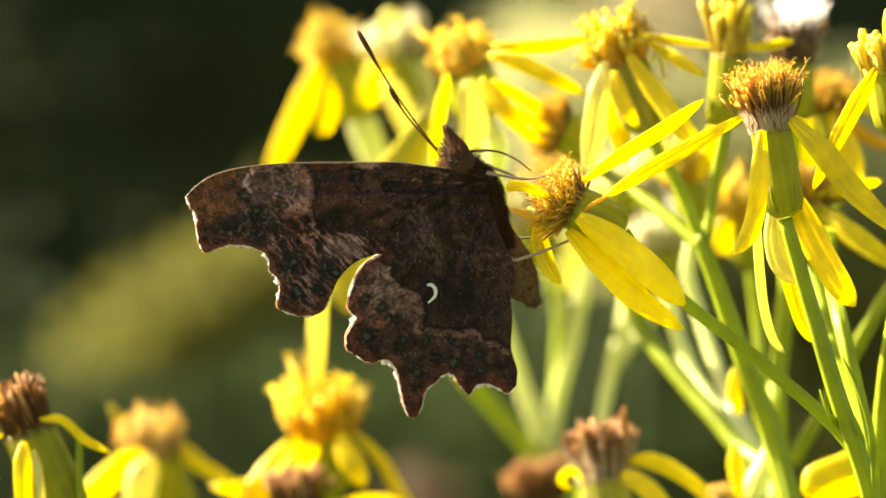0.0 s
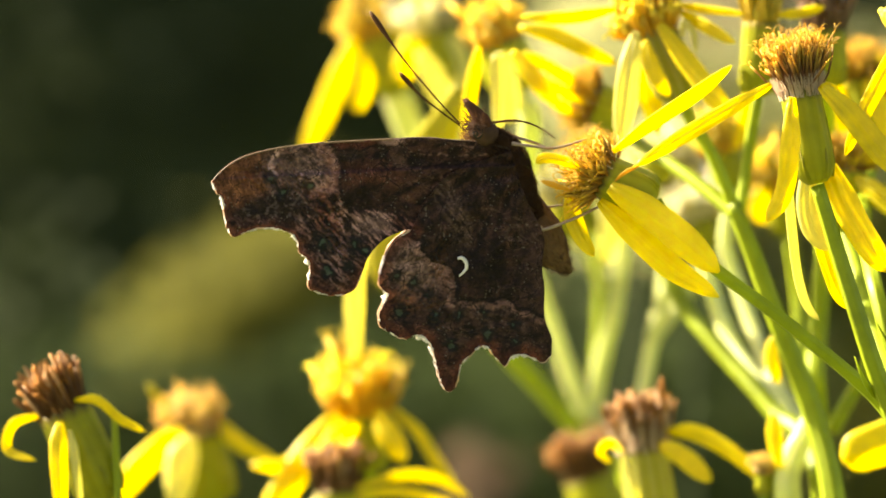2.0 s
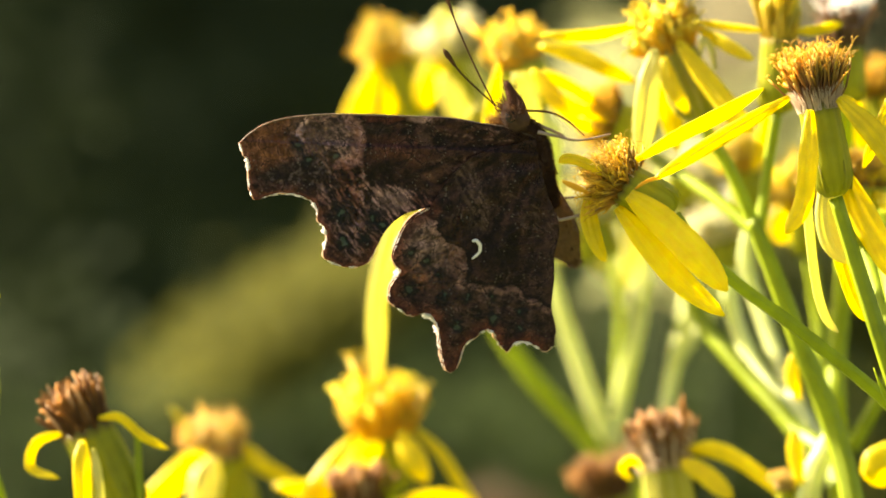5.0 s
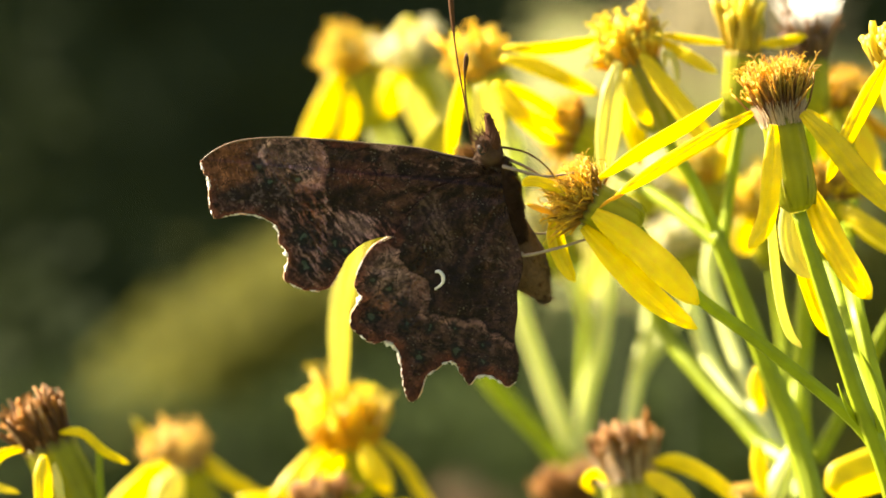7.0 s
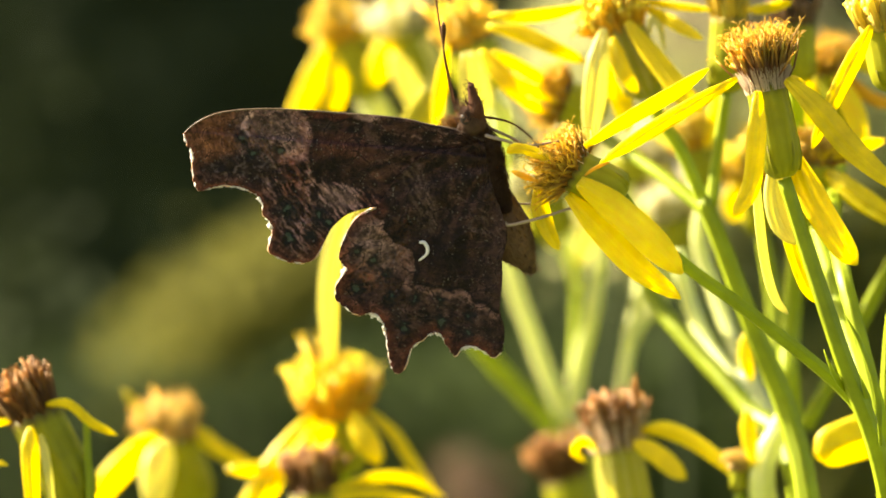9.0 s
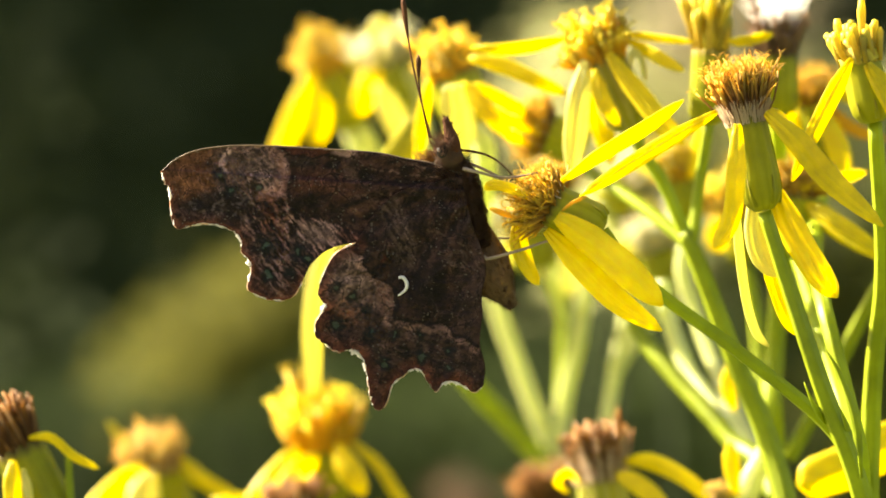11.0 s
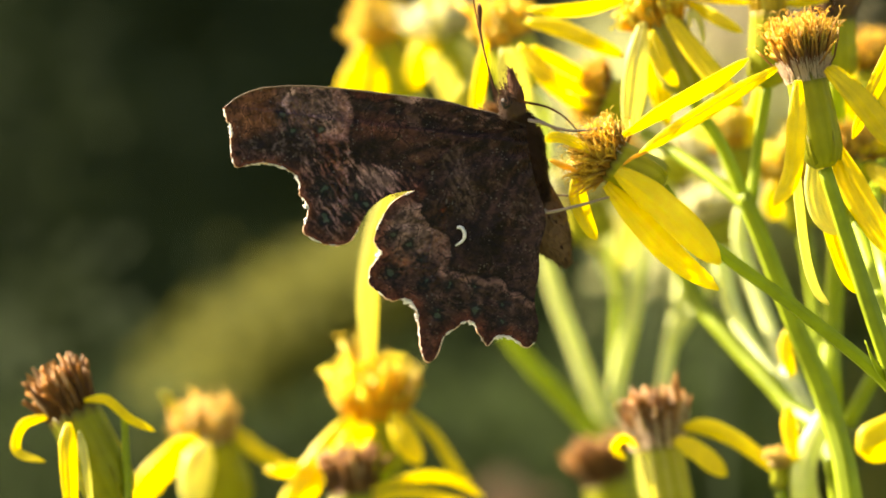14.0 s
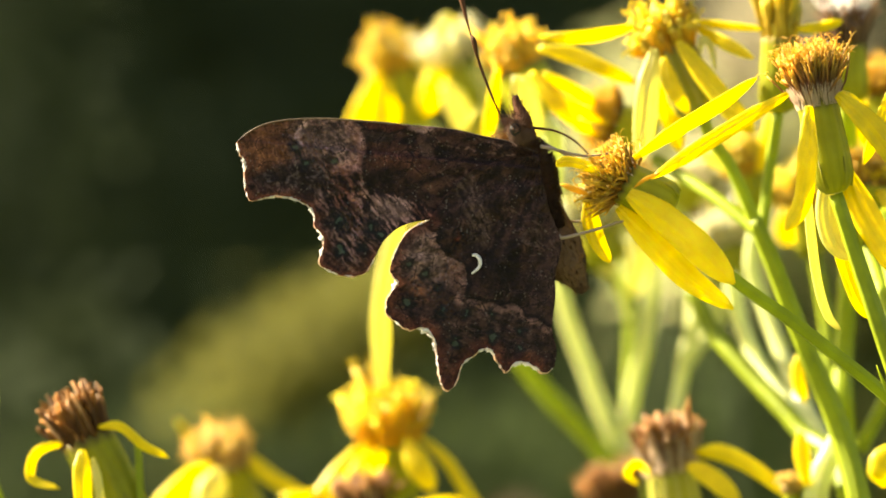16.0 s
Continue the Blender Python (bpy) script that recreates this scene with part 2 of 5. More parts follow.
KINDS = {
    # foot colour, tip colour, length, tube radius, number, spread, pappus hairs
    "fresh": ((0.72, 0.38, 0.015), (0.92, 0.73, 0.04), 3.2, 0.42, 100, 0.50, 0),
    "golden": ((0.36, 0.17, 0.016), (0.78, 0.50, 0.03), 3.0, 0.12, 460, 0.36, 30),
    "fading": ((0.17, 0.058, 0.014), (0.80, 0.48, 0.05), 5.1, 0.105, 640, 0.10, 700),
    "brown": ((0.13, 0.048, 0.009), (0.44, 0.19, 0.018), 4.5, 0.18, 320, 0.09, 0),
    "tan": ((0.46, 0.27, 0.08), (0.90, 0.62, 0.13), 3.8, 0.30, 150, 0.26, 200),
    "amber": ((0.72, 0.40, 0.03), (0.93, 0.68, 0.05), 3.2, 0.42, 110, 0.34, 0),
    "bud": ((0.62, 0.44, 0.04), (0.90, 0.77, 0.05), 5.6, 0.36, 46, 0.12, 0),
    "pale": ((0.62, 0.56, 0.30), (0.84, 0.80, 0.50), 3.0, 0.42, 60, 0.5, 60),
    "seed": ((0.16, 0.085, 0.04), (0.36, 0.19, 0.08), 3.3, 0.34, 90, 0.20, 260),
}
CHAOS = {"golden": 0.36, "fading": 0.17, "tan": 0.2}
DOMED = ("fresh", "golden", "tan", "amber")


def flower_head(plant, foot, top, r, kind, petals, seed, label, long=1.0, pale_bracts=False, wide=1.0):
    """Green cup from foot to top (mm), disc florets above it, strap petals as (points, width, twist, material)."""
    rnd = random.Random(seed)
    foot, top = Vector(foot), Vector(top)
    axis = (top - foot).normalized()
    h = (top - foot).length
    sx = axis.orthogonal().normalized()
    sy = axis.cross(sx)
    bm = bmesh.new()
    lay = colours(bm)
    seg, rings = 52, []
    profile = ((0.0, 0.42), (0.06, 0.72), (0.16, 0.93), (0.35, 1.0), (0.6, 0.97), (0.85, 0.93), (0.97, 0.95), (1.0, 0.90), (0.96, 0.6))
    for u, q in profile:
        ring = []
        for s in range(seg):
            a = 2 * math.pi * s / seg
            rib = abs(math.sin(a * 6.5))
            rr = r * q * (1 + 0.030 * rib - 0.015)
            k = u - 0.05 * (1 - rib) if u > 0.9 else u
            v = bm.verts.new(foot + axis * h * k + (sx * math.cos(a) + sy * math.sin(a)) * rr)
            tone = mixed(GREEN_LOW, GREEN_TOP, 0.6 * rib + 0.4 * rnd.random())
            if pale_bracts:
                tone = mixed(tone, (0.42, 0.36, 0.16), 0.5 * rib)
            if u > 0.9:
                tone = mixed(tone, (0.30, 0.20, 0.03) if kind in ("bud", "fresh") else (0.10, 0.05, 0.02), 0.75)
            v[lay] = (*tone, 1)
            ring.append(v)
        rings.append(ring)
    for a, b in zip(rings, rings[1:]):
        for s in range(seg):
            bm.faces.new((a[s], a[(s + 1) % seg], b[(s + 1) % seg], b[s]))
    bm.faces.new(rings[0][::-1])
    bm.faces.new(rings[-1])
    # small bracts round the foot
    for k in range(5):
        a = k * 1.26 + rnd.random()
        out = sx * math.cos(a) + sy * math.sin(a)
        p = foot + out * r * 0.75 + axis * h * 0.05
        path = [p, p + axis * h * 0.14 + out * r * 0.22, p + axis * h * 0.30 + out * r * 0.30]
        tube(bm, path, [0.22, 0.16, 0.03], 5, tint=lambda u: mixed(GREEN_TOP, (0.22, 0.19, 0.02), u * u))
    head = part("flower_head", bm, CUP, plant, label, at=foot)

    low, tip, length, thick, count, spread, hairs = KINDS[kind]
    bm = bmesh.new()
    for k in range(count):
        q = math.sqrt((k + 0.5) / count)
        a = k * 2.39996
        out = sx * math.cos(a) + sy * math.sin(a)
        p = foot + axis * h * 0.88 + out * r * 0.84 * wide * q
        way = (axis + out * spread * q * q * rnd.uniform(0.7, 1.3) + Vector([rnd.gauss(0, CHAOS.get(kind, 0.11)) for _ in range(3)])).normalized()
        ln = length * long * rnd.uniform(0.66, 1.08) * (1.35 if kind not in ("brown", "golden", "fading", "tan") and rnd.random() < (0.28 if kind == "fresh" else 0.12) else 1.0) * ((1.08 - 0.42 * q * q) if kind in DOMED else (1.08 - 0.22 * (1 - q) * (kind != "bud")))
        bend = Vector([rnd.gauss(0, 0.42 if kind == "golden" else 0.26) for _ in range(3)]) * ln * 0.5
        path = [p, p + way * ln * 0.5, p + way * ln * 0.84 + bend * 0.4, p + way * ln + bend * 0.7]
        shade = rnd.uniform(0.55, 1.2)
        base_of = (0.34, 0.23, 0.12) if kind == "fading" else low
        lo, hi = tuple(c * shade for c in low), tuple(min(0.95, c * shade) for c in tip)
        if kind == "brown" and rnd.random() < (0.22 if pale_bracts else 0.06):
            lo, hi = (0.55, 0.36, 0.20), (0.60, 0.35, 0.13)
        if kind in ("fading", "golden") and rnd.random() < 0.35:
            hi = mixed(hi, (0.85, 0.62, 0.05), 0.6)
        tube(bm, path, [thick * 0.65, thick * 0.8, thick * 1.15, thick * 0.75], 6, tint=lambda u: mixed(base_of, lo, u / 0.35) if u < 0.35 else mixed(lo, hi, ((u - 0.35) / 0.65) ** 1.5))
        if kind not in ("bud", "brown"):
            for s in (-1, 1):
                e = path[-1]
                o = (out * s + way * 0.6 + Vector([rnd.gauss(0, 0.4) for _ in range(3)])).normalized()
                arm = [e, e + way * 0.35 + o * 0.18, e + way * 0.42 + o * 0.55, e + way * 0.22 + o * 0.78]
                tube(bm, arm, [thick * 0.36, thick * 0.30, thick * 0.30, thick * 0.22], 4, tint=lambda u: hi)
    rows_of = []
    lay2 = colours(bm)
    for i in range(13):
        ring = []
        for sgm in range(34):
            a = 2 * math.pi * sgm / 34
            out = sx * math.cos(a) + sy * math.sin(a)
            k = i / 12
            rr = r * wide * (0.84 + spread * 0.3 * (1 - k ** 6)) * k ** 0.6 if i else 0.02
            p = foot + axis * (h * 0.9 + length * long * (0.84 if kind in ("golden", "tan", "brown") else 0.68) * (1 - k ** 3)) + out * rr
            p += (axis + out * k) * (0.35 * noise.noise(p * 1.6) + 0.30 * noise.noise(p * 3.7))
            v = bm.verts.new(p)
            v[lay2] = (*mixed(low, tip, max(0.0, min(1.0, 0.45 + 0.7 * noise.noise(p * 2.6) + 0.25 * (rnd.random() - 0.5)))), 1)
            ring.append(v)
        rows_of.append(ring)
    for a, b in zip(rows_of, rows_of[1:]):
        for sgm in range(34):
            bm.faces.new((a[sgm], b[sgm], b[(sgm + 1) % 34], a[(sgm + 1) % 34]))
    part("disc", bm, FLORET, head, "crowded tubular disc florets")
    if kind == "brown" and pale_bracts:
        hairs = 120
    if hairs:
        bm = bmesh.new()
        for k in range(hairs):
            a = rnd.uniform(0, 2 * math.pi)
            out = sx * math.cos(a) + sy * math.sin(a)
            p = foot + axis * h * 0.9 + out * r * max(1.0, wide) * (rnd.uniform(0.0, 0.4) if kind == "seed" else rnd.uniform(0.92, 1.06) if kind == "brown" else rnd.uniform(0.7, 0.98))
            way = (axis + out * rnd.uniform(0.0, spread + 0.25)).normalized()
            ln = length * long * rnd.uniform(0.4, 0.95) * (2.2 if kind == "seed" else 0.9 if kind == "brown" else 0.5)
            tube(bm, [p, p + way * ln * 0.6, p + way * ln + out * ln * 0.10], [0.10, 0.09, 0.06] if kind == "seed" else [0.042, 0.038, 0.02], 3, caps=False)
        part("pappus", bm, FRINGE if kind == "seed" else HAIR, head, "white seed fluff" if kind == "seed" else "fine pale seed hairs")
    for k, (points, width, twist, material) in enumerate(petals):
        bm = bmesh.new()
        d = Vector(points[-1]) - Vector(points[0])
        twist = max(abs(twist), 12) * (-1 if d.z * SUN.x - d.x * SUN.z > 0 else 1)
        strap(bm, points, width, twist, cup=rnd.uniform(0.06, 0.16), groove=rnd.uniform(0.14, 0.26))
        part("petal", bm, material, head)
    return head


SUNLIT_PLANT = None


def stem(plant, points, radius, end=None, name="stem", green=False, pale=False):
    bm = bmesh.new()
    n = max(10, 5 * len(points))
    path = spline(points, n)
    end = radius if end is None else end
    tube(bm, path, [radius + (end - radius) * i / n for i in range(n + 1)], 18, 6, 0.13)
    # pale stems take the copy with sunlight painted in
    return part(name, bm, STEM_SUNLIT if pale or (plant is SUNLIT_PLANT and not green) else STEM, plant)


P, PP, PO = PETAL, PETAL_PALE, PETAL_OLD

# ---- the plant that carries the butterfly ----
A = thing("ragwort_plant", (40, 20, -800), "tall flowering ragwort with yellow rays and green stems", "plant", "ragwort plants")
right_head = flower_head(A, (30.3, 0.0, 2.7), (28.9, 0.0, 11.2), 1.95, "fading", [
    ([(26.3, -2.0, 11.5), (22.7, -3.0, 9.5), (18.2, -3.0, 6.9), (14.0, -4.0, 4.4)], 1.35, 12, P),
    ([(28.1, -3.0, 10.3), (27.8, -4.0, 5.9), (27.2, -4.0, 1.9), (25.6, -5.0, -0.6)], 1.85, 15, P),
    ([(30.7, -2.0, 11.3), (33.2, -3.0, 8.8), (36.2, -3.0, 5.1), (40.6, -4.0, 0.9)], 2.2, 10, P),
    ([(30.7, 1.0, 11.7), (32.3, 2.0, 10.9), (33.6, 3.0, 8.9)], 1.1, 50, P),
    ([(27.9, 3.0, 5.0), (28.0, 3.0, 0.5), (28.5, 3.0, -4.9), (29.3, 3.0, -8.0), (30.4, 3.0, -9.4)], 0.95, 25, PP),
    ([(29.7, 2.5, 5.0), (29.5, 2.5, 1.0), (30.1, 2.5, -1.4), (31.4, 2.5, -3.2)], 2.1, 15, PP),
    ([(30.3, 3.5, 1.5), (31.1, 3.5, -3.0), (32.2, 3.5, -6.5), (33.3, 3.5, -8.5)], 1.9, 15, P),
    ([(31.2, 2.0, 5.0), (32.8, 1.0, 0.9), (34.7, 0.0, -2.6), (36.5, 0.0, -5.2)], 2.7, 0, P),
], 11, "fading flower head with rusty brown florets", long=0.95, wide=0.98)
landing = flower_head(A, (16.0, 0.0, 1.4), (11.4, 0.0, 3.7), 2.15, "golden", [
    ([(12.3, -2.0, 5.8), (15.8, -2.0, 8.2), (19.8, -2.0, 10.7), (23.0, -2.0, 13.1)], 1.35, 25, P),
    ([(11.9, -3.0, 2.7), (15.2, -3.0, 0.4), (18.2, -4.0, -2.1), (21.3, -4.0, -5.1)], 2.9, 5, P),
    ([(11.0, -1.0, 1.5), (13.8, -1.0, -1.2), (17.3, -1.0, -4.6), (21.3, -1.0, -7.3)], 2.3, 10, P),
    ([(8.3, 1.0, 2.3), (8.6, 1.0, 0.4), (9.3, 1.0, -1.6), (10.4, 1.0, -3.4)], 1.6, 10, P),
    ([(12.4, -3.0, 3.2), (13.3, -4.0, 3.9), (14.6, -4.0, 4.5)], 0.30, 0, PO),
    ([(9.4, -2.6, 4.3), (7.9, -2.9, 5.1), (6.3, -2.7, 5.4), (5.5, -2.4, 5.0)], 1.0, 10, P),
    ([(8.4, -2.6, 2.5), (7.0, -2.9, 3.0), (5.9, -2.7, 3.4)], 0.5, 10, PO),
], 12, "nodding golden flower head the butterfly feeds on", long=1.2, wide=0.92)
top_head = flower_head(A, (19.3, 32.0, 11.0), (16.6, 32.0, 17.7), 2.3, "fresh", [
    ([(13.5, 32.0, 19.7), (10.3, 32.0, 19.0), (7.2, 32.0, 18.8), (4.4, 34.0, 19.1)], 1.5, 45, P),
    ([(18.8, 32.0, 19.9), (21.9, 30.0, 19.3), (25.1, 28.0, 18.8)], 0.9, 40, P),
    ([(19.1, 32.0, 19.3), (21.4, 30.0, 17.8), (24.2, 28.0, 16.1)], 1.3, 30, P),
    ([(15.1, 30.0, 17.4), (14.4, 28.0, 14.1), (13.9, 28.0, 10.5), (13.3, 28.0, 6.8)], 2.2, 5, PP),
    ([(16.3, 34.0, 16.4), (16.3, 36.0, 12.7), (17.1, 36.0, 7.9)], 2.4, 10, P),
    ([(17.2, 29.0, 18.0), (19.7, 28.0, 14.4), (22.1, 27.0, 11.2), (23.9, 27.0, 9.3)], 2.1, 15, P),
    ([(19.3, 30.0, 16.8), (19.5, 30.0, 18.1), (20.3, 30.0, 17.3), (20.6, 30.0, 15.2)], 0.7, 30, PP),
    ([(15.8, 29.0, 16.5), (16.6, 28.0, 13.6), (18.0, 28.0, 11.2)], 1.5, 0, P),
], 13, "open yellow flower head with drooping rays", long=1.25, pale_bracts=True)
bud_head = flower_head(A, (26.4, 34.0, 11.2), (26.8, 34.0, 18.3), 1.85, "bud", [
    ([(28.4, 32.0, 18.8), (30.4, 31.0, 18.9), (32.6, 30.0, 19.4)], 1.1, 30, P),
], 14, "half open yellow flower bud", wide=0.94)
seed_head = flower_head(A, (33.1, 42.0, 12.0), (33.2, 42.0, 18.0), 2.1, "seed", [
    ([(31.9, 40.0, 17.1), (31.1, 40.0, 13.9), (31.3, 40.0, 9.6)], 1.8, 10, P),
], 15, "brown withered head with white seed fluff")
edge_head = flower_head(A, (40.6, 6.0, 10.3), (39.4, 6.0, 16.2), 1.9, "bud", [
    ([(38.6, 4.0, 16.0), (36.9, 3.0, 13.0), (34.8, 2.0, 9.2), (32.9, 2.0, 5.2)], 1.6, 20, P),
    ([(40.0, 4.0, 15.5), (42.2, 3.0, 12.0), (44.2, 3.0, 7.4)], 2.2, 10, P),
], 16, "half open yellow flower head", long=0.6, wide=1.2)
low_head = flower_head(A, (16.3, 50.0, -29.1), (15.3, 50.0, -21.6), 2.5, "brown", [
    ([(13.3, 48.0, -22.2), (12.1, 47.0, -21.2), (11.2, 47.0, -22.2), (12.3, 47.0, -23.2)], 0.9, 35, P),
    ([(17.7, 49.0, -20.4), (20.3, 48.0, -20.5), (23.5, 47.0, -22.2), (27.3, 46.0, -25.4)], 1.7, 20, P),
    ([(17.0, 47.0, -21.5), (19.2, 46.0, -22.8), (21.8, 45.0, -25.1)], 2.0, 10, P),
    ([(13.8, 47.0, -22.7), (14.3, 46.0, -24.9), (14.9, 46.0, -28.1)], 0.9, 10, PP),
], 17, "brown spent flower head", long=1.15, pale_bracts=True)
side_head = flower_head(A, (15.0, 44.0, 9.6), (11.1, 44.0, 11.2), 2.1, "golden", [
    ([(10.8, 43.0, 12.1), (7.8, 42.0, 14.0), (4.5, 42.0, 16.1)], 1.3, 20, P),
    ([(10.5, 42.0, 11.0), (7.5, 41.0, 12.6), (4.1, 41.0, 14.7)], 1.1, 20, P),
    ([(9.7, 42.0, 9.9), (7.0, 41.0, 11.5), (4.7, 41.0, 13.4)], 1.0, 20, P),
], 18, "golden flower head turned aside")
back_heads = [
    ((25.2, 70.0, 2.8), (24.1, 70.0, 6.9), 1.9, "fresh", [([(23.2, 68.0, 6.7), (21.5, 68.0, 7.8), (19.3, 68.0, 8.7)], 1.4, 20, PP),
        ([(25.2, 68.0, 6.7), (26.3, 68.0, 9.5), (26.7, 68.0, 12.6)], 1.6, 20, P)], 19),
    ((30.7, 74.0, -1.7), (29.3, 74.0, 3.1), 1.7, "fresh", [([(28.4, 72.0, 3.4), (27.6, 72.0, 1.1), (28.4, 72.0, -0.5)], 2.0, 10, P)], 20),
    ((37.8, 50.0, 7.6), (36.8, 50.0, 13.6), 2.2, "golden", [([(35.5, 48.0, 14.1), (33.9, 48.0, 11.9), (33.4, 48.0, 8.9)], 1.6, 20, P),
        ([(37.7, 48.0, 13.5), (40.4, 48.0, 10.8), (43.7, 48.0, 9.6)], 1.3, 25, PO), ([(38.3, 48.0, 15.1), (40.4, 48.0, 13.8), (42.9, 48.0, 13.2)], 1.5, 10, P), ([(37.2, 48.0, 13.0), (38.7, 47.0, 9.7), (39.8, 47.0, 5.9)], 2.2, 10, P), ([(36.1, 49.0, 13.0), (35.0, 49.0, 10.3), (35.9, 49.0, 7.0)], 2.0, 10, P)], 21),
    ((34.3, 36.0, -1.1), (34.4, 36.0, 4.7), 2.2, "golden", [([(35.4, 34.0, 3.5), (37.8, 32.0, 1.5), (43.0, 30.0, -2.2)], 2.2, 15, P),
        ([(34.8, 34.0, 5.0), (37.4, 34.0, 5.5), (41.1, 34.0, 6.4)], 1.4, 30, P)], 22),
    ((12.1, 105.0, -30.6), (10.6, 105.0, -26.4), 2.9, "brown", [], 24),
]
for f, g, r, kind, petals, seed in back_heads:
    flower_head(A, f, g, r, kind, petals, seed, "smaller flower head among the stems")
bm = bmesh.new()
strap(bm, [(49.0, 38.0, -16.5), (43.7, 38.0, -18.6), (39.4, 38.0, -20.9), (36.2, 38.0, -22.0), (33.8, 38.0, -22.9)], 4.2, 0, tip=0.8)
part("loose_petal", bm, PETAL, A)
flower_head(A, (26.7, 45.0, -26.4), (26.7, 45.0, -24.2), 0.8, "tan", [], 23, "small withered bud among the stems", long=0.3)
bm = bmesh.new()
strap(bm, [(27.9, 46.0, -11.4), (27.7, 46.0, -13.5), (28.3, 46.0, -16.0)], 1.3, 10)
part("loose_petal", bm, PETAL, A)

MAIN = ((33.4, 30.0, -55.9))
stem(A, [(30.3, 0.0, 2.6), (32.1, 0.0, -3.6), (34.8, 0.0, -12.7), (38.3, 2.0, -23.3), (39.9, 8.0, -36.2), (38.1, 20.0, -55.1)], 0.58, 1.0)
stem(A, [(16.0, 0.0, 1.4), (18.2, 0.0, -1.8), (21.6, 1.0, -5.0), (27.9, 2.0, -9.9), (36.1, 4.0, -17.3), (38.4, 4.0, -23.4)], 0.50, 0.62)
stem(A, [(23.8, 32.0, 1.3), (25.7, 32.0, -3.7), (28.3, 32.0, -11.2), (31.2, 32.0, -19.1), (32.9, 30.0, -29.6), MAIN], 0.66, 1.2)
stem(A, [(24.3, 32.0, -0.0), (20.2, 36.0, 3.6), (14.9, 42.0, 7.5)], 0.62, 0.55)
stem(A, [(24.1, 32.0, 0.5), (22.0, 32.0, 5.8), (20.1, 32.0, 8.9), (19.3, 32.0, 11.1)], 0.55, 0.55)
stem(A, [(24.5, 33.0, 0.5), (25.3, 34.0, 5.3), (26.4, 34.0, 11.3)], 0.50, 0.50)
stem(A, [(33.1, 42.0, 12.2), (33.4, 50.0, 1.1), (32.8, 52.0, -7.3), (32.3, 52.0, -12.1), (32.0, 50.0, -15.9), (32.5, 50.0, -25.0), MAIN], 0.75, 1.0)
stem(A, [(40.6, 6.0, 10.3), (41.1, 10.0, -3.2), (39.8, 14.0, -16.5), (38.1, 20.0, -55.1)], 0.6, 0.9)
stem(A, [(16.3, 50.0, -29.1), (19.7, 45.0, -41.0), MAIN], 0.7, 0.9)
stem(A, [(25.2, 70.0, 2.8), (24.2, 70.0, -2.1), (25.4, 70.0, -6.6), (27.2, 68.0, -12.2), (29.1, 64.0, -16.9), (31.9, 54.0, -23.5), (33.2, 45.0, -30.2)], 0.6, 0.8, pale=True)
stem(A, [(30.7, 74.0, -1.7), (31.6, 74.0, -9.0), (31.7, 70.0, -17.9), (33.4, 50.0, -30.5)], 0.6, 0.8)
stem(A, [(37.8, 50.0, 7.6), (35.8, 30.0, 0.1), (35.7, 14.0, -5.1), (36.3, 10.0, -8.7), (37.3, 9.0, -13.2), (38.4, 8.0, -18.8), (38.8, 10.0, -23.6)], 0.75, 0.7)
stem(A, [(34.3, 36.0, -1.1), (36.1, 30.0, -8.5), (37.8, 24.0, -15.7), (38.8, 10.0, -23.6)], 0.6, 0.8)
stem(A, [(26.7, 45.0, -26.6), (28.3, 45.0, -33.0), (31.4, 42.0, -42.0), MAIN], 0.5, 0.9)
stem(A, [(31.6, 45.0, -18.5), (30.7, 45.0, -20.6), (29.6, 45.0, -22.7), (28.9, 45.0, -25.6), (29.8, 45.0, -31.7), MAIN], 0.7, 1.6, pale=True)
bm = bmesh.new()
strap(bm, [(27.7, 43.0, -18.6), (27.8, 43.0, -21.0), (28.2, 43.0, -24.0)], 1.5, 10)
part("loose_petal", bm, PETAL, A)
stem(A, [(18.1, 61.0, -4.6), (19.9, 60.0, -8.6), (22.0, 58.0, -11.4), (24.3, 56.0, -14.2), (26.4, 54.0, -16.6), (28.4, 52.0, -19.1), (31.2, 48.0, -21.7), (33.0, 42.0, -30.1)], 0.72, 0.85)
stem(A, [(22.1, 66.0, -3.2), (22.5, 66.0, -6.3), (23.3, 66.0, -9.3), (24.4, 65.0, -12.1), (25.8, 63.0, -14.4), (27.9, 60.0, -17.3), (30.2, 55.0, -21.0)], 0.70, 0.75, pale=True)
stem(A, [(44.0, 45.0, -1.7), (40.9, 48.0, -7.1), (37.8, 50.0, -13.1), (33.4, 50.0, -20.7)], 0.6, 0.7)
stem(A, [MAIN, (33.3, 30.0, -134.9), (32.6, 25.0, -447.1), (40, 20, -800)], 1.6, 3.2)
stem(A, [(38.1, 20.0, -55.1), (36.2, 26.0, -113.2), (33.2, 30.0, -198.1)], 1.4, 1.6)
# thin stem leaves
for pts, w in (([(38.1, -1.0, -21.2), (37.8, -2.0, -16.1), (36.5, -2.0, -12.1), (35.1, -3.0, -9.5)], 0.7), ([(36.0, 2.0, -17.0), (34.4, 0.0, -15.2), (33.3, -1.0, -12.6)], 0.6),
               ([(37.5, 2.0, -18.3), (37.0, 0.0, -16.7), (36.4, -1.0, -14.9)], 0.7)):
    bm = bmesh.new()
    strap(bm, pts, w, 30, pointed=True)
    part("stem_leaf", bm, STEM, A)

# ---- a second plant behind, seen past the wings ----
B = thing("ragwort_plant", (10, 115, -800), "tall ragwort with sunlit yellow heads behind the butterfly", "plant", "ragwort plants")
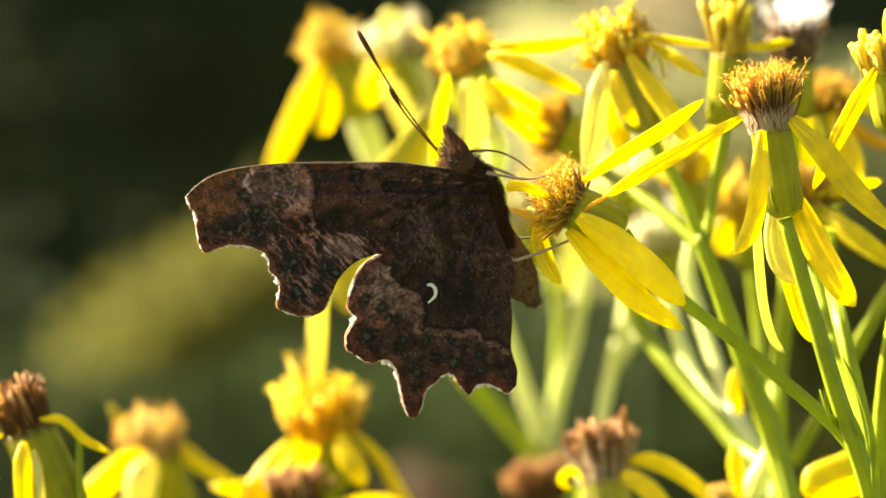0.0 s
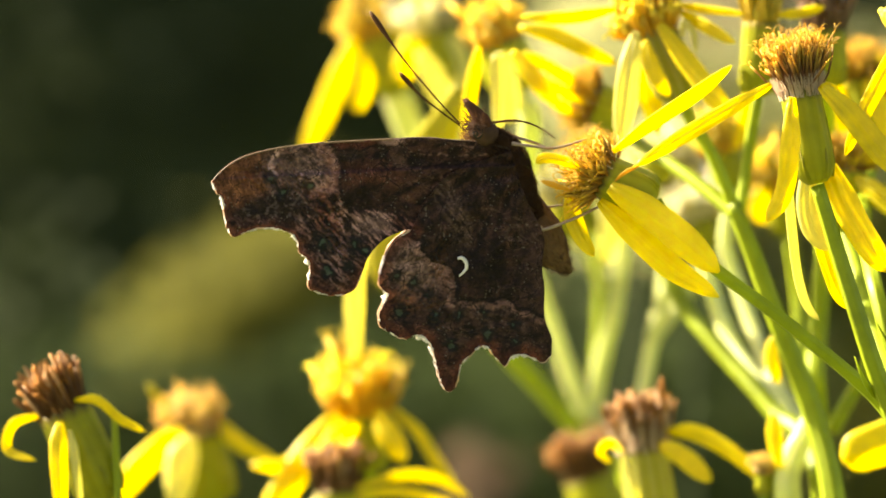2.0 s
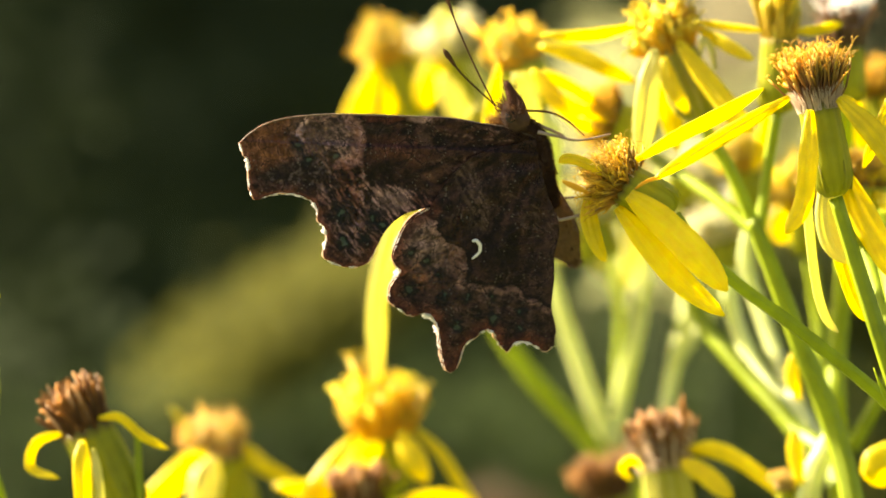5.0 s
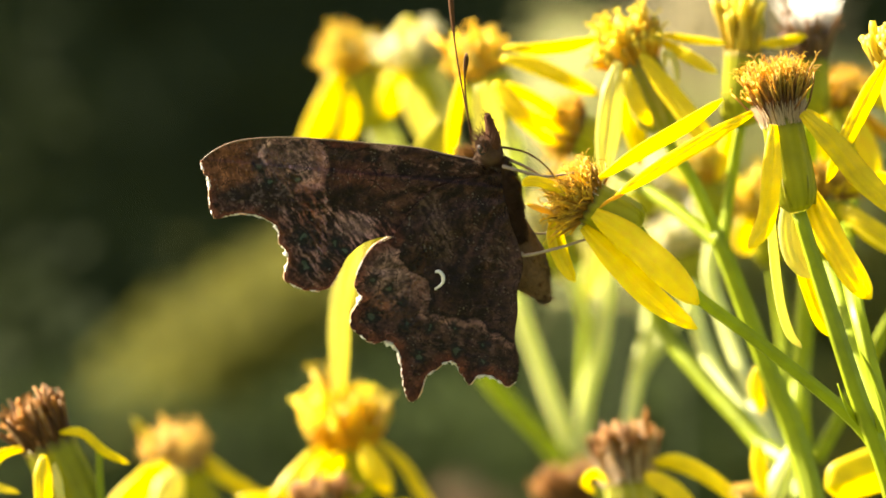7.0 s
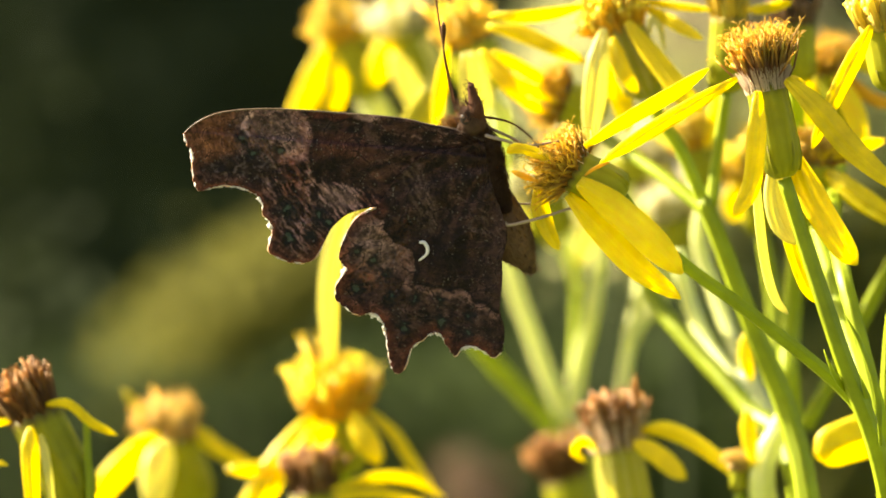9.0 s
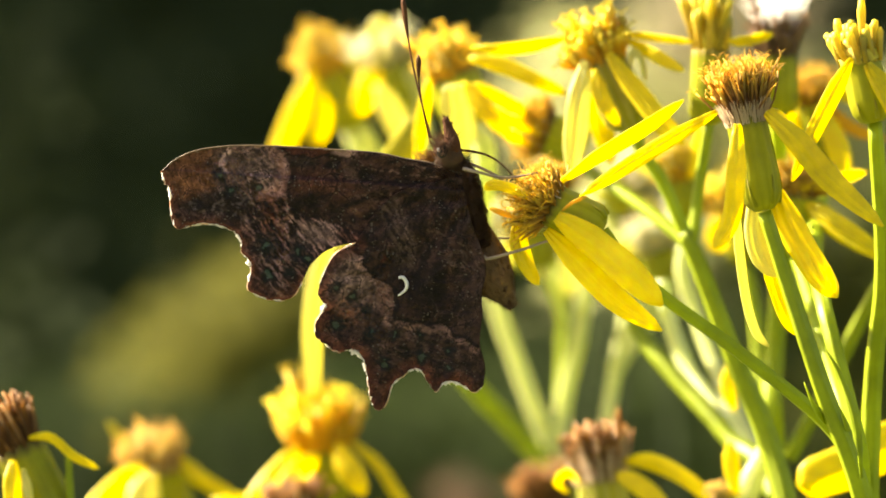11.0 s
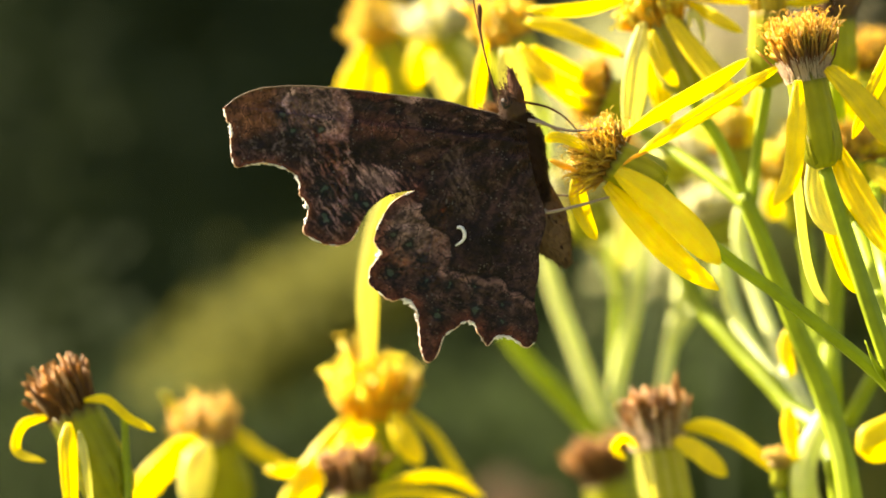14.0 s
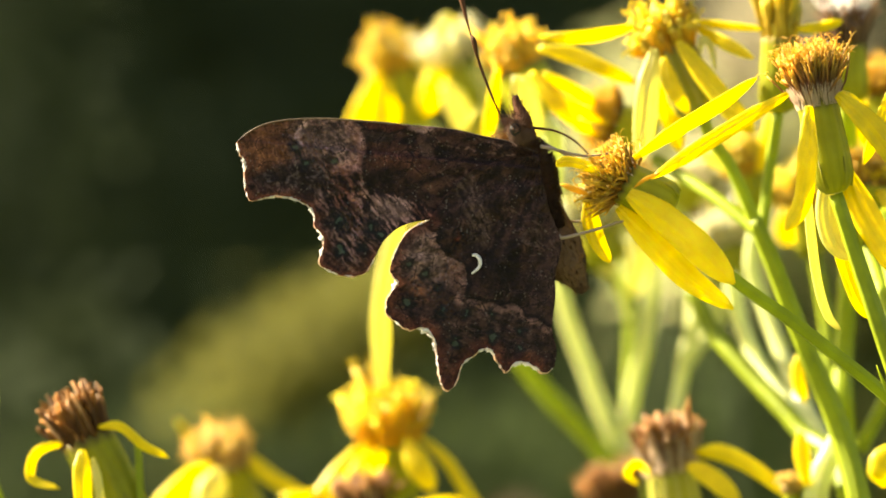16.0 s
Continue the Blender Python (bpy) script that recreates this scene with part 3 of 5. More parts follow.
# stems of this plant get the painted sun sheen unless green is set
SUNLIT_PLANT = B
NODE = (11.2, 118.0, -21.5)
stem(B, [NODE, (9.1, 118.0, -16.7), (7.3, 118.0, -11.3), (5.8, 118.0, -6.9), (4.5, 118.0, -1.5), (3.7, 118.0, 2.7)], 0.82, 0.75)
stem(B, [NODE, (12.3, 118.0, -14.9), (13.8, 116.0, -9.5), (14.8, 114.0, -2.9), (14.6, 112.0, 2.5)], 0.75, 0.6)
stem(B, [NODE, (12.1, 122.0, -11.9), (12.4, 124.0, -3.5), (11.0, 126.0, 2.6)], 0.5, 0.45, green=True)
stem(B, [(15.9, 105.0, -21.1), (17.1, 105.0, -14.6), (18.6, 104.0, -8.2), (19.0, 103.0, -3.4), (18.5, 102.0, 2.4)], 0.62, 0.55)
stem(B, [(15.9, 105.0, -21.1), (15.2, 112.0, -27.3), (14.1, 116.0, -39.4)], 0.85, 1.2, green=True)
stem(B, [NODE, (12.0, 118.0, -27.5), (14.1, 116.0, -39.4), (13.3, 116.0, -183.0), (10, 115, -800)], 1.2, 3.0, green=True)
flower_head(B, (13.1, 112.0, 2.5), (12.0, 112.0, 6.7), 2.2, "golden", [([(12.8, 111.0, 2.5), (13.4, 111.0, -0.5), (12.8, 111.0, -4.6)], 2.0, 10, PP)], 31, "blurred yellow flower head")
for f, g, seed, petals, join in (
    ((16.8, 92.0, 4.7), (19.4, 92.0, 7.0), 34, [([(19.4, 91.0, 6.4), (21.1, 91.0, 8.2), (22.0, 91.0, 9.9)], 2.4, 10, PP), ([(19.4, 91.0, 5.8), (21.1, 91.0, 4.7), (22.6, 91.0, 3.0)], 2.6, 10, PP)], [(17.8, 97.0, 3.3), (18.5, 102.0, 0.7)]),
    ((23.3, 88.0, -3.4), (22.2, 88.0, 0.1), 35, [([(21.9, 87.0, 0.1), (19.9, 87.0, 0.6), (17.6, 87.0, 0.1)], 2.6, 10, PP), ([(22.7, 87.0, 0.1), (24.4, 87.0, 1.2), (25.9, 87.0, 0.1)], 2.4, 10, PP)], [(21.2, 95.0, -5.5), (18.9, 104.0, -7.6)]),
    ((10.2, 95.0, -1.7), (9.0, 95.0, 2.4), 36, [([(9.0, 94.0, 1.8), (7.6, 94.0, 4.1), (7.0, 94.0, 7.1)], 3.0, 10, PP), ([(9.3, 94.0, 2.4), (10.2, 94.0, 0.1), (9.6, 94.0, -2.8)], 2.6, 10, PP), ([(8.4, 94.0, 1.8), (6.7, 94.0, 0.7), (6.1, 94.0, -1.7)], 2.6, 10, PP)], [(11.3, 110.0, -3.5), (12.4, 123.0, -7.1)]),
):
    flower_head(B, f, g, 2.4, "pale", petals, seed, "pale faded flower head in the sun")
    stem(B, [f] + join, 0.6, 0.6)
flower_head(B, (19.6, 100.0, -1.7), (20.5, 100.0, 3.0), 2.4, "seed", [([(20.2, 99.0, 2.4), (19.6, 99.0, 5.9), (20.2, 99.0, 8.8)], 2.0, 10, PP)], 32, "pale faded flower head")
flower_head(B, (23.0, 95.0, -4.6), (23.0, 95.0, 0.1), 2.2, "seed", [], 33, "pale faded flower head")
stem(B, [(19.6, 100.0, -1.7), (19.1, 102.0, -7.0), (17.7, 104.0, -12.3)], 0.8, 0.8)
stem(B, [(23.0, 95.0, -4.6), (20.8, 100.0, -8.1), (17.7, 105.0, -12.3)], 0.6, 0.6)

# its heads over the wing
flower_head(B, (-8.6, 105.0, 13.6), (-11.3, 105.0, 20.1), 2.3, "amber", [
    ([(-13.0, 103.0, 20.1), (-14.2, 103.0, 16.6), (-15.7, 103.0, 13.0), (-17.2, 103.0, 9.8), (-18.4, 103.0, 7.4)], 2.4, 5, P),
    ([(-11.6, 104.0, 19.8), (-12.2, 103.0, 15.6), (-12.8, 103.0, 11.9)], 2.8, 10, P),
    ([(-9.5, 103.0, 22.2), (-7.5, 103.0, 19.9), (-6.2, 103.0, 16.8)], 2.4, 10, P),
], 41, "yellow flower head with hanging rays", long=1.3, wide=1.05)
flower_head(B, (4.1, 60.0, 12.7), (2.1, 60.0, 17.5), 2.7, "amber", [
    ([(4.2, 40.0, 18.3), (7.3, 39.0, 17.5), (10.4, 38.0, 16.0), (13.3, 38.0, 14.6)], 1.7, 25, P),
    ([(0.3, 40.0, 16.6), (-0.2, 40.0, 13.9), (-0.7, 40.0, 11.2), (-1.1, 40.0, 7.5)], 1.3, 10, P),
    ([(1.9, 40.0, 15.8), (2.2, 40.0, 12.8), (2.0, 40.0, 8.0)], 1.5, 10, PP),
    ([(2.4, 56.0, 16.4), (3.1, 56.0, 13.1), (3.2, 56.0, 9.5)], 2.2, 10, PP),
    # hangs behind the wing notch; its shade is put into the olive colour
    ([(-1.3, 60.0, 13.3), (-3.9, 70.0, 8.7), (-6.6, 75.0, 4.6), (-8.2, 76.0, 0.1), (-9.4, 76.0, -3.6), (-9.5, 76.0, -6.5)], 4.6, 0, PETAL_DULL_SHADED),
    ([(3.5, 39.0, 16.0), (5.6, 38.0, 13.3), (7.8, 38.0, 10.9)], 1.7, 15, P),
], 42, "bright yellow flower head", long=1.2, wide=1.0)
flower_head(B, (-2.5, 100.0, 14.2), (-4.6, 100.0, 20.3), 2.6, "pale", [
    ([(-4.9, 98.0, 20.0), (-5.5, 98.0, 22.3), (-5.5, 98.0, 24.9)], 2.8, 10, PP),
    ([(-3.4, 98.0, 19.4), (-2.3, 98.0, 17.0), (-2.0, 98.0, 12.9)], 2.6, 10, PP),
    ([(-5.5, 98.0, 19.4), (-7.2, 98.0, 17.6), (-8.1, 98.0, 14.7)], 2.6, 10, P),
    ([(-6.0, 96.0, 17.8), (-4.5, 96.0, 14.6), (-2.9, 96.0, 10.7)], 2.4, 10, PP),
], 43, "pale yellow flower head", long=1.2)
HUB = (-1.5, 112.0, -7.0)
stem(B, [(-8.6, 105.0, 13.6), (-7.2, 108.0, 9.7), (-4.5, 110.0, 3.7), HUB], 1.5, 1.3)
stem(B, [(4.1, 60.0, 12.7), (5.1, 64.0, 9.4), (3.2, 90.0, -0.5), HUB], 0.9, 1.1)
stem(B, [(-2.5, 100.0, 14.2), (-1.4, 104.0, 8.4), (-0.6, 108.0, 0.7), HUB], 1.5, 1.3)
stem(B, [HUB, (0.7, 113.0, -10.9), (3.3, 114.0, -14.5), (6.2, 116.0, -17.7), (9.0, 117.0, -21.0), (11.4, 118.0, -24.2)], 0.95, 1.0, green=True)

# ---- the low plant with heads below the wings ----
SUNLIT_PLANT = None
D = thing("ragwort_plant", (-25, 70, -800), "lower ragwort with yellow and browning heads", "plant", "ragwort plants")
flower_head(D, (-11.7, 74.0, -24.7), (-12.3, 74.0, -18.5), 2.6, "fresh", [
    ([(-12.5, 72.0, -14.0), (-12.6, 71.0, -8.9), (-12.3, 70.0, -4.4), (-11.2, 70.0, 0.6), (-9.8, 70.0, 5.1)], 1.8, 0, PP),
    ([(-14.3, 72.0, -18.5), (-16.6, 71.0, -21.8), (-19.3, 70.0, -23.6), (-23.1, 70.0, -23.6)], 1.8, 15, P),
    ([(-14.9, 71.0, -19.0), (-17.7, 70.0, -22.9), (-20.5, 70.0, -27.4), (-22.1, 70.0, -31.3)], 3.0, 0, P),
    ([(-12.6, 70.0, -19.5), (-14.8, 69.0, -21.7), (-16.0, 69.0, -24.5)], 2.6, 0, P),
    ([(-10.4, 70.0, -18.4), (-9.1, 69.0, -21.2), (-7.8, 69.0, -23.5)], 2.4, 5, P),
    ([(-9.3, 74.0, -18.0), (-6.5, 75.0, -20.8), (-4.8, 75.0, -23.6), (-2.8, 75.0, -26.2)], 1.3, 20, P),
], 51, "bright yellow flower head with a tall ray", long=1.7, wide=1.15)
flower_head(D, (-13.6, 64.0, -31.6), (-14.3, 64.0, -25.8), 2.6, "brown", [
    ([(-12.5, 62.0, -25.7), (-8.0, 62.0, -24.6), (-4.7, 62.0, -24.9), (-1.4, 62.0, -26.8)], 1.3, 30, P),
    ([(-12.5, 62.0, -26.5), (-8.0, 62.0, -26.2), (-2.5, 62.0, -27.6)], 1.2, 20, P),
    ([(-15.8, 62.0, -26.5), (-16.9, 62.0, -29.3), (-18.6, 62.0, -33.2)], 2.5, 0, PP),
], 52, "browning flower head", long=1.0)
flower_head(D, (-27.4, 83.0, -27.9), (-29.1, 83.0, -20.7), 2.9, "tan", [
    ([(-30.1, 80.0, -20.4), (-32.4, 79.0, -22.0), (-34.9, 79.0, -24.3), (-37.5, 79.0, -27.7)], 2.8, 0, P),
    ([(-29.5, 79.0, -20.9), (-30.3, 78.0, -23.7), (-30.9, 78.0, -28.2)], 3.2, 0, PP),
    ([(-26.8, 82.0, -19.6), (-24.5, 81.0, -21.8), (-20.8, 81.0, -23.9)], 1.8, 15, P),
    ([(-30.6, 83.0, -18.7), (-32.6, 83.0, -17.3), (-33.9, 83.0, -15.6)], 1.0, 20, PETAL_DULL_SHADED),
], 53, "orange brown withering flower head", long=1.25)
flower_head(D, (-34.7, 26.0, -25.4), (-38.6, 26.0, -16.7), 2.7, "brown", [
    ([(-37.3, 24.0, -15.9), (-35.2, 23.0, -15.9), (-33.1, 23.0, -17.7), (-30.8, 23.0, -18.9)], 1.0, 25, P),
    ([(-38.7, 22.0, -17.9), (-38.7, 21.0, -21.3), (-38.5, 21.0, -27.0)], 1.7, 5, P),
    ([(-40.5, 25.0, -17.2), (-43.1, 25.0, -18.0), (-43.7, 25.0, -20.4), (-41.0, 24.0, -21.4)], 1.0, 20, P),
    ([(-37.7, 22.0, -18.7), (-37.2, 21.0, -21.3), (-36.7, 21.0, -26.0)], 0.8, 5, PP),
], 54, "brown withered flower head with curled rays", long=1.1)
flower_head(D, (-49.4, 30.0, -17.3), (-49.5, 30.0, -6.5), 2.5, "bud", [
    ([(-48.9, 28.0, -5.6), (-47.9, 28.0, -4.7), (-46.6, 28.0, -4.2)], 1.0, 20, P),
], 55, "slender green flower head", long=0.5)
FORK = (-20.5, 70.0, -59.3)
stem(D, [(-11.7, 74.0, -24.7), (-12.7, 74.0, -37.1), FORK], 0.9, 1.2)
stem(D, [(-13.6, 64.0, -31.6), (-14.8, 66.0, -42.3), FORK], 0.8, 1.1)
stem(D, [(-27.4, 83.0, -27.9), (-25.3, 80.0, -40.3), FORK], 0.9, 1.2)
stem(D, [(-34.3, 26.0, -26.7), (-30.8, 40.0, -38.0), FORK], 0.9, 1.2)
stem(D, [(-49.4, 30.0, -17.3), (-42.4, 45.0, -38.2), FORK], 0.9, 1.2)
stem(D, [(-33.3, 24.0, -29.2), (-33.6, 24.0, -23.0), (-33.7, 24.0, -17.2)], 0.45, 0.3)
stem(D, [FORK, (-22.9, 70.0, -199.3), (-25, 70, -800)], 1.5, 3.0)


# ---- background: a shaded hedge and sunlit grass ----
def hedge():
    rnd = random.Random(5)
    ob = thing("hedge", (0, 1500, -800), "dense dark green hedge in shade", "hedge")
    bm = bmesh.new()
    bmesh.ops.create_grid(bm, x_segments=60, y_segments=24, size=1.0)
    for v in bm.verts:
        x, z = v.co.x * 1900, (v.co.y + 1) * 0.5 * 1700
        bulge = 140 * noise.noise(Vector((x, z, 3)) / 260)
        v.co = Vector((x, 1500 + bulge + (z / 1700) ** 4 * 260, z - 800))
    edge = bmesh.ops.extrude_face_region(bm, geom=bm.faces[:])["geom"]
    for g in edge:
        if isinstance(g, bmesh.types.BMVert):
            g.co.y += 350
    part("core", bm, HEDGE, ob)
    verts, faces = [], []
    for k in range(22000):
        x, z = rnd.uniform(-1900, 1900), rnd.uniform(0, 1720)
        y = 1500 + 140 * noise.noise(Vector((x, z, 3)) / 260) + (z / 1700) ** 4 * 260 - rnd.uniform(5, 90)
        c = mm((x, y, z - 800)) - ORIGIN[ob]
        e = Euler((rnd.uniform(-1, 1), rnd.uniform(-1, 1), rnd.uniform(0, 6.3)))
        ln, wd = rnd.uniform(0.016, 0.03), rnd.uniform(0.008, 0.014)
        i = len(verts)
        for p in ((0, 0, 0), (wd, ln * 0.5, 0.004), (0, ln, 0), (-wd, ln * 0.5, 0.004)):
            q = Vector(p)
            q.rotate(e)
            verts.append(c + q)
        faces += [(i, i + 1, i + 2), (i, i + 2, i + 3)]
    mesh = bpy.data.meshes.new("leaves")
    mesh.from_pydata(verts, [], faces)
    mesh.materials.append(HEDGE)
    leaves = new("foliage", mesh)
    leaves.parent = ob
    tagged(leaves, kind="stuff")


hedge()


def grass_clump(points, count, spread, width, material, label, seed):
    """Long arching blades that follow one course from the ground."""
    rnd = random.Random(seed)
    foot = Vector(points[0])
    ob = thing("grass_clump", foot, label, "grass", "grass clumps behind the flowers")
    bm = bmesh.new()
    for k in range(count):
        off = Vector((rnd.gauss(0, 1), rnd.gauss(0, 1), rnd.gauss(0, 1))) * spread
        pts = [Vector(p) + off * (0.35 if i == 0 else 1.0) + Vector((rnd.gauss(0, 1), rnd.gauss(0, 1), rnd.gauss(0, 1))) * spread * 0.35 * (i > 0)
               for i, p in enumerate(points)]
        pts[0].z = -800
        strap(bm, pts, width * rnd.uniform(0.6, 1.3), rnd.uniform(-60, 60), 0.25, 16, groove=0.02, pointed=True)
    blades = part("foliage", bm, material, ob)
    tagged(blades, kind="stuff")


def shrub(centre, size, tilt, count, leaf, material, label, seed):
    """A loose low shrub: thin stems from the ground into a cloud of small leaves."""
    rnd = random.Random(seed)
    c = Vector(centre)
    ob = thing("shrub", (c.x, c.y, -800), label, "shrub", "low shrubs behind the flowers")
    turn = Matrix.Rotation(radians(tilt), 3, Vector((0, 1, 0)))
    bm = bmesh.new()
    for k in range(5):
        end = c + turn @ Vector((rnd.uniform(-1, 1) * size[0], rnd.gauss(0, 0.4) * size[1], -0.3 * size[2]))
        tube(bm, spline([(c.x + rnd.uniform(-20, 20), c.y, -805), c.lerp(end, 0.3) + Vector((0, 0, -400)), end], 12), [2.2 - 0.14 * i for i in range(13)], 6)
    part("twig", bm, HEDGE, ob)
    verts, faces = [], []
    for k in range(count):
        p = turn @ Vector((rnd.gauss(0, 0.5) * size[0], rnd.gauss(0, 0.5) * size[1], rnd.gauss(0, 0.5) * size[2])) + c
        e = Euler((rnd.uniform(-1.2, 1.2), rnd.uniform(-1.2, 1.2), rnd.uniform(0, 6.3)))
        ln = leaf * rnd.uniform(0.6, 1.3) / 1000
        i = len(verts)
        for q in ((0, 0, 0), (0.28 * ln, 0.45 * ln, 0.06 * ln), (0, ln, 0), (-0.28 * ln, 0.45 * ln, 0.06 * ln)):
            q = Vector(q)
            q.rotate(e)
            verts.append(mm(p) - ORIGIN[ob] + q)
        faces += [(i, i + 1, i + 2), (i, i + 2, i + 3)]
    mesh = bpy.data.meshes.new("foliage")
    mesh.from_pydata(verts, [], faces)
    mesh.materials.append(material)
    leaves = new("foliage", mesh)
    leaves.parent = ob
    tagged(leaves, kind="stuff")


# leaf material sets how sunlit or shaded each shrub looks; HEDGE is darkest
shrub((-36.1, 560.0, -4.8), (20, 20, 7.3), -25, 5400, 4, BLADE, "olive green shrub, patchy sun put into its leaf colour", 61)
shrub((-78.8, 500.0, -6.8), (13, 20, 8), -25, 240, 4, HEDGE, "dull green shrub, shade put into its leaf colour", 70)
shrub((17.3, 540.0, 28.5), (10, 25, 10), 0, 1300, 3.5, PALE, "pale olive shrub, full sun put into its leaf colour", 62)
shrub((-123.6, 620.0, 19.5), (46, 30, 62), 0, 2600, 4, HEDGE, "dull green shrub, half shade put into its leaf colour", 69)
shrub((51.0, 560.0, -31.1), (40, 25, 30), 0, 7500, 4, SHADE, "dull green shrub, half shade put into its leaf colour", 63)
shrub((48.1, 560.0, 15.4), (30, 25, 16), 0, 5200, 4, PALE, "pale olive shrub, full sun put into its leaf colour", 64)
shrub((68.4, 560.0, -28.2), (20, 25, 36), 0, 7000, 4, BLADE, "olive green shrub, full sun put into its leaf colour", 68)
shrub((21.9, 300.0, 3.8), (8, 10, 8), 0, 650, 3.0, PALE, "pale straw-coloured shrub, full sun put into its leaf colour", 71)
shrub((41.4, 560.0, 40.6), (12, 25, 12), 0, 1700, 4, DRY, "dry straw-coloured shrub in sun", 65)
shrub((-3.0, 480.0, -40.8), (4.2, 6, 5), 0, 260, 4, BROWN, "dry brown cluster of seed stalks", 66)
shrub((-50.1, 640.0, -39.2), (100, 30, 22), 0, 9500, 4, SHADE, "dull green shrub, half shade put into its leaf colour", 67)


# ---- the butterfly ----
BF = (3.3, 0.0, 7.0)


def local(p):
    return (BF[0] + p[0], p[2], BF[2] + p[1])


FORE_TOP = [(0.18, -0.58), (-2.45, 0.13), (-4.87, 0.39), (-7.50, 0.75), (-11.55, 0.76), (-15.59, 0.76), (-19.13, 0.62), (-21.91, 0.26), (-23.94, -0.30), (-25.45, -1.21), (-26.41, -2.19)]
FORE_EDGE = [(-26.41, -2.19), (-26.01, -3.11), (-25.46, -3.97), (-25.46, -5.20), (-25.16, -6.48), (-24.60, -7.20), (-23.43, -6.84), (-22.43, -6.59), (-21.06, -6.64), (-19.75, -7.15), (-19.09, -7.82), (-18.89, -8.89), (-18.08, -9.61), (-17.99, -10.83), (-18.19, -12.11), (-17.38, -12.57), (-16.41, -12.98), (-15.11, -12.98), (-13.99, -12.52), (-13.28, -11.00)]
FORE_LOW = [(-13.28, -11.00), (-12.57, -9.46), (-11.06, -8.09), (-8.83, -7.37), (-4.48, -6.51), (-0.13, -4.98), (0.78, -2.73)]
HIND_TOP = [(0.18, -0.68), (-2.65, -1.65), (-5.23, -2.52), (-7.21, -4.56), (-8.83, -7.37)]
HIND_EDGE = [(-8.83, -7.37), (-10.54, -8.54), (-11.51, -10.34), (-11.86, -12.12), (-11.16, -13.20), (-11.92, -14.77), (-11.77, -16.06), (-10.87, -16.62), (-9.80, -17.24), (-8.44, -16.93), (-7.32, -18.05), (-6.92, -20.05), (-6.42, -21.69), (-5.86, -22.25), (-5.21, -21.58), (-4.74, -19.79), (-3.89, -19.03), (-3.23, -18.37), (-2.27, -18.32), (-1.66, -19.39), (-0.86, -20.16), (-0.20, -19.29), (0.66, -19.09), (1.77, -19.50), (2.58, -19.90), (3.29, -19.29)]
HIND_IN = [(3.29, -19.29), (3.34, -17.76), (2.74, -15.82), (2.79, -13.17), (2.60, -11.12), (2.90, -9.07), (2.55, -7.54), (1.39, -4.98), (0.58, -2.43), (0.18, -0.68)]


def outline(parts_of, per):
    out, rough = [], []
    for k, pts in enumerate(parts_of):
        n = per[k]
        line = spline([(x, 0, z) for x, z in pts], n)[:-1]
        for i, p in enumerate(line):
            wob = 0.10 * noise.noise(Vector((p.x * 2.3, 7 * k, p.z * 2.3))) + 0.05 * noise.noise(Vector((p.x * 6, 7 * k, p.z * 6))) if k == 1 else 0.0
            out.append(Vector((p.x + wob, p.z + wob)))
            rough.append(k == 1)
    return out, rough


def ramp01(v, a, b):
    return max(0.0, min(1.0, (v - a) / (b - a)))


DARK, BARK, RUST, GREY, OLIVE = (0.011, 0.006, 0.004), (0.052, 0.027, 0.016), (0.20, 0.075, 0.036), (0.25, 0.165, 0.125), (0.095, 0.056, 0.026)


def cracked(base, x, z, ripple, seed):
    """Thin dark lines, as in bark, over the ground colour."""
    v = Vector((x, z * 1.3, seed + 3))
    line = abs(noise.noise(v * 0.42) + 0.10 * noise.noise(v * 1.5))
    if line < 0.022:
        base = mixed(base, (0.006, 0.004, 0.003), 0.75)
    elif line < 0.07:
        base = mixed(base, tuple(min(1, c * 1.7 + 0.008) for c in base), 0.5)
    return tuple(c * k * (1 + 0.14 * ripple) for c, k in zip(base, (1.10, 0.88, 0.92)))


def chart(x, z):
    """Wing place in chart units, 20 to the millimetre, v downwards."""
    return 648.3 + 20.06 * (x + 10) + 1.336 * (z + 10), 475.7 + 1.336 * (x + 10) - 20.05 * (z + 10)


def unchart(u, v):
    return 0.0496 * (u - 648.3) + 0.0033 * (v - 475.7) - 10, 0.0033 * (u - 648.3) - 0.0497 * (v - 475.7) - 10


def along(t, at, to):
    return float(np.interp(t, at, to))


def field(u, v, size, seed):
    return noise.noise(Vector((u / size, v / size, seed)))


def warped(x, z, seed):
    u, v = chart(x, z)
    a = 5 * field(u, v, 26, seed) + 2.5 * field(u, v, 9, seed + 1)
    b = 5 * field(u, v, 26, seed + 2) + 2.5 * field(u, v, 9, seed + 3)
    return u + a, v + b


def streak(u, v, degrees, length, width, seed):
    """Noise drawn out along one direction."""
    c, s = math.cos(radians(degrees)), math.sin(radians(degrees))
    return noise.noise(Vector(((u * c + v * s) / length, (v * c - u * s) / width, seed)))


def blob(u, v, cu, cv, ru, rv, soft=0.35):
    return 1 - ramp01(math.hypot((u - cu) / ru, (v - cv) / rv), 1 - soft, 1 + soft)


def stroke(u, v, points, width):
    """1 on a line through the points, falling to 0 past its width."""
    best = 1e9
    for (a, b), (c, d) in zip(points, points[1:]):
        p, q = c - a, d - b
        t = max(0.0, min(1.0, ((u - a) * p + (v - b) * q) / (p * p + q * q)))
        best = min(best, math.hypot(u - a - t * p, v - b - t * q))
    return 1 - ramp01(best, 0.25 * width, 0.6 * width)


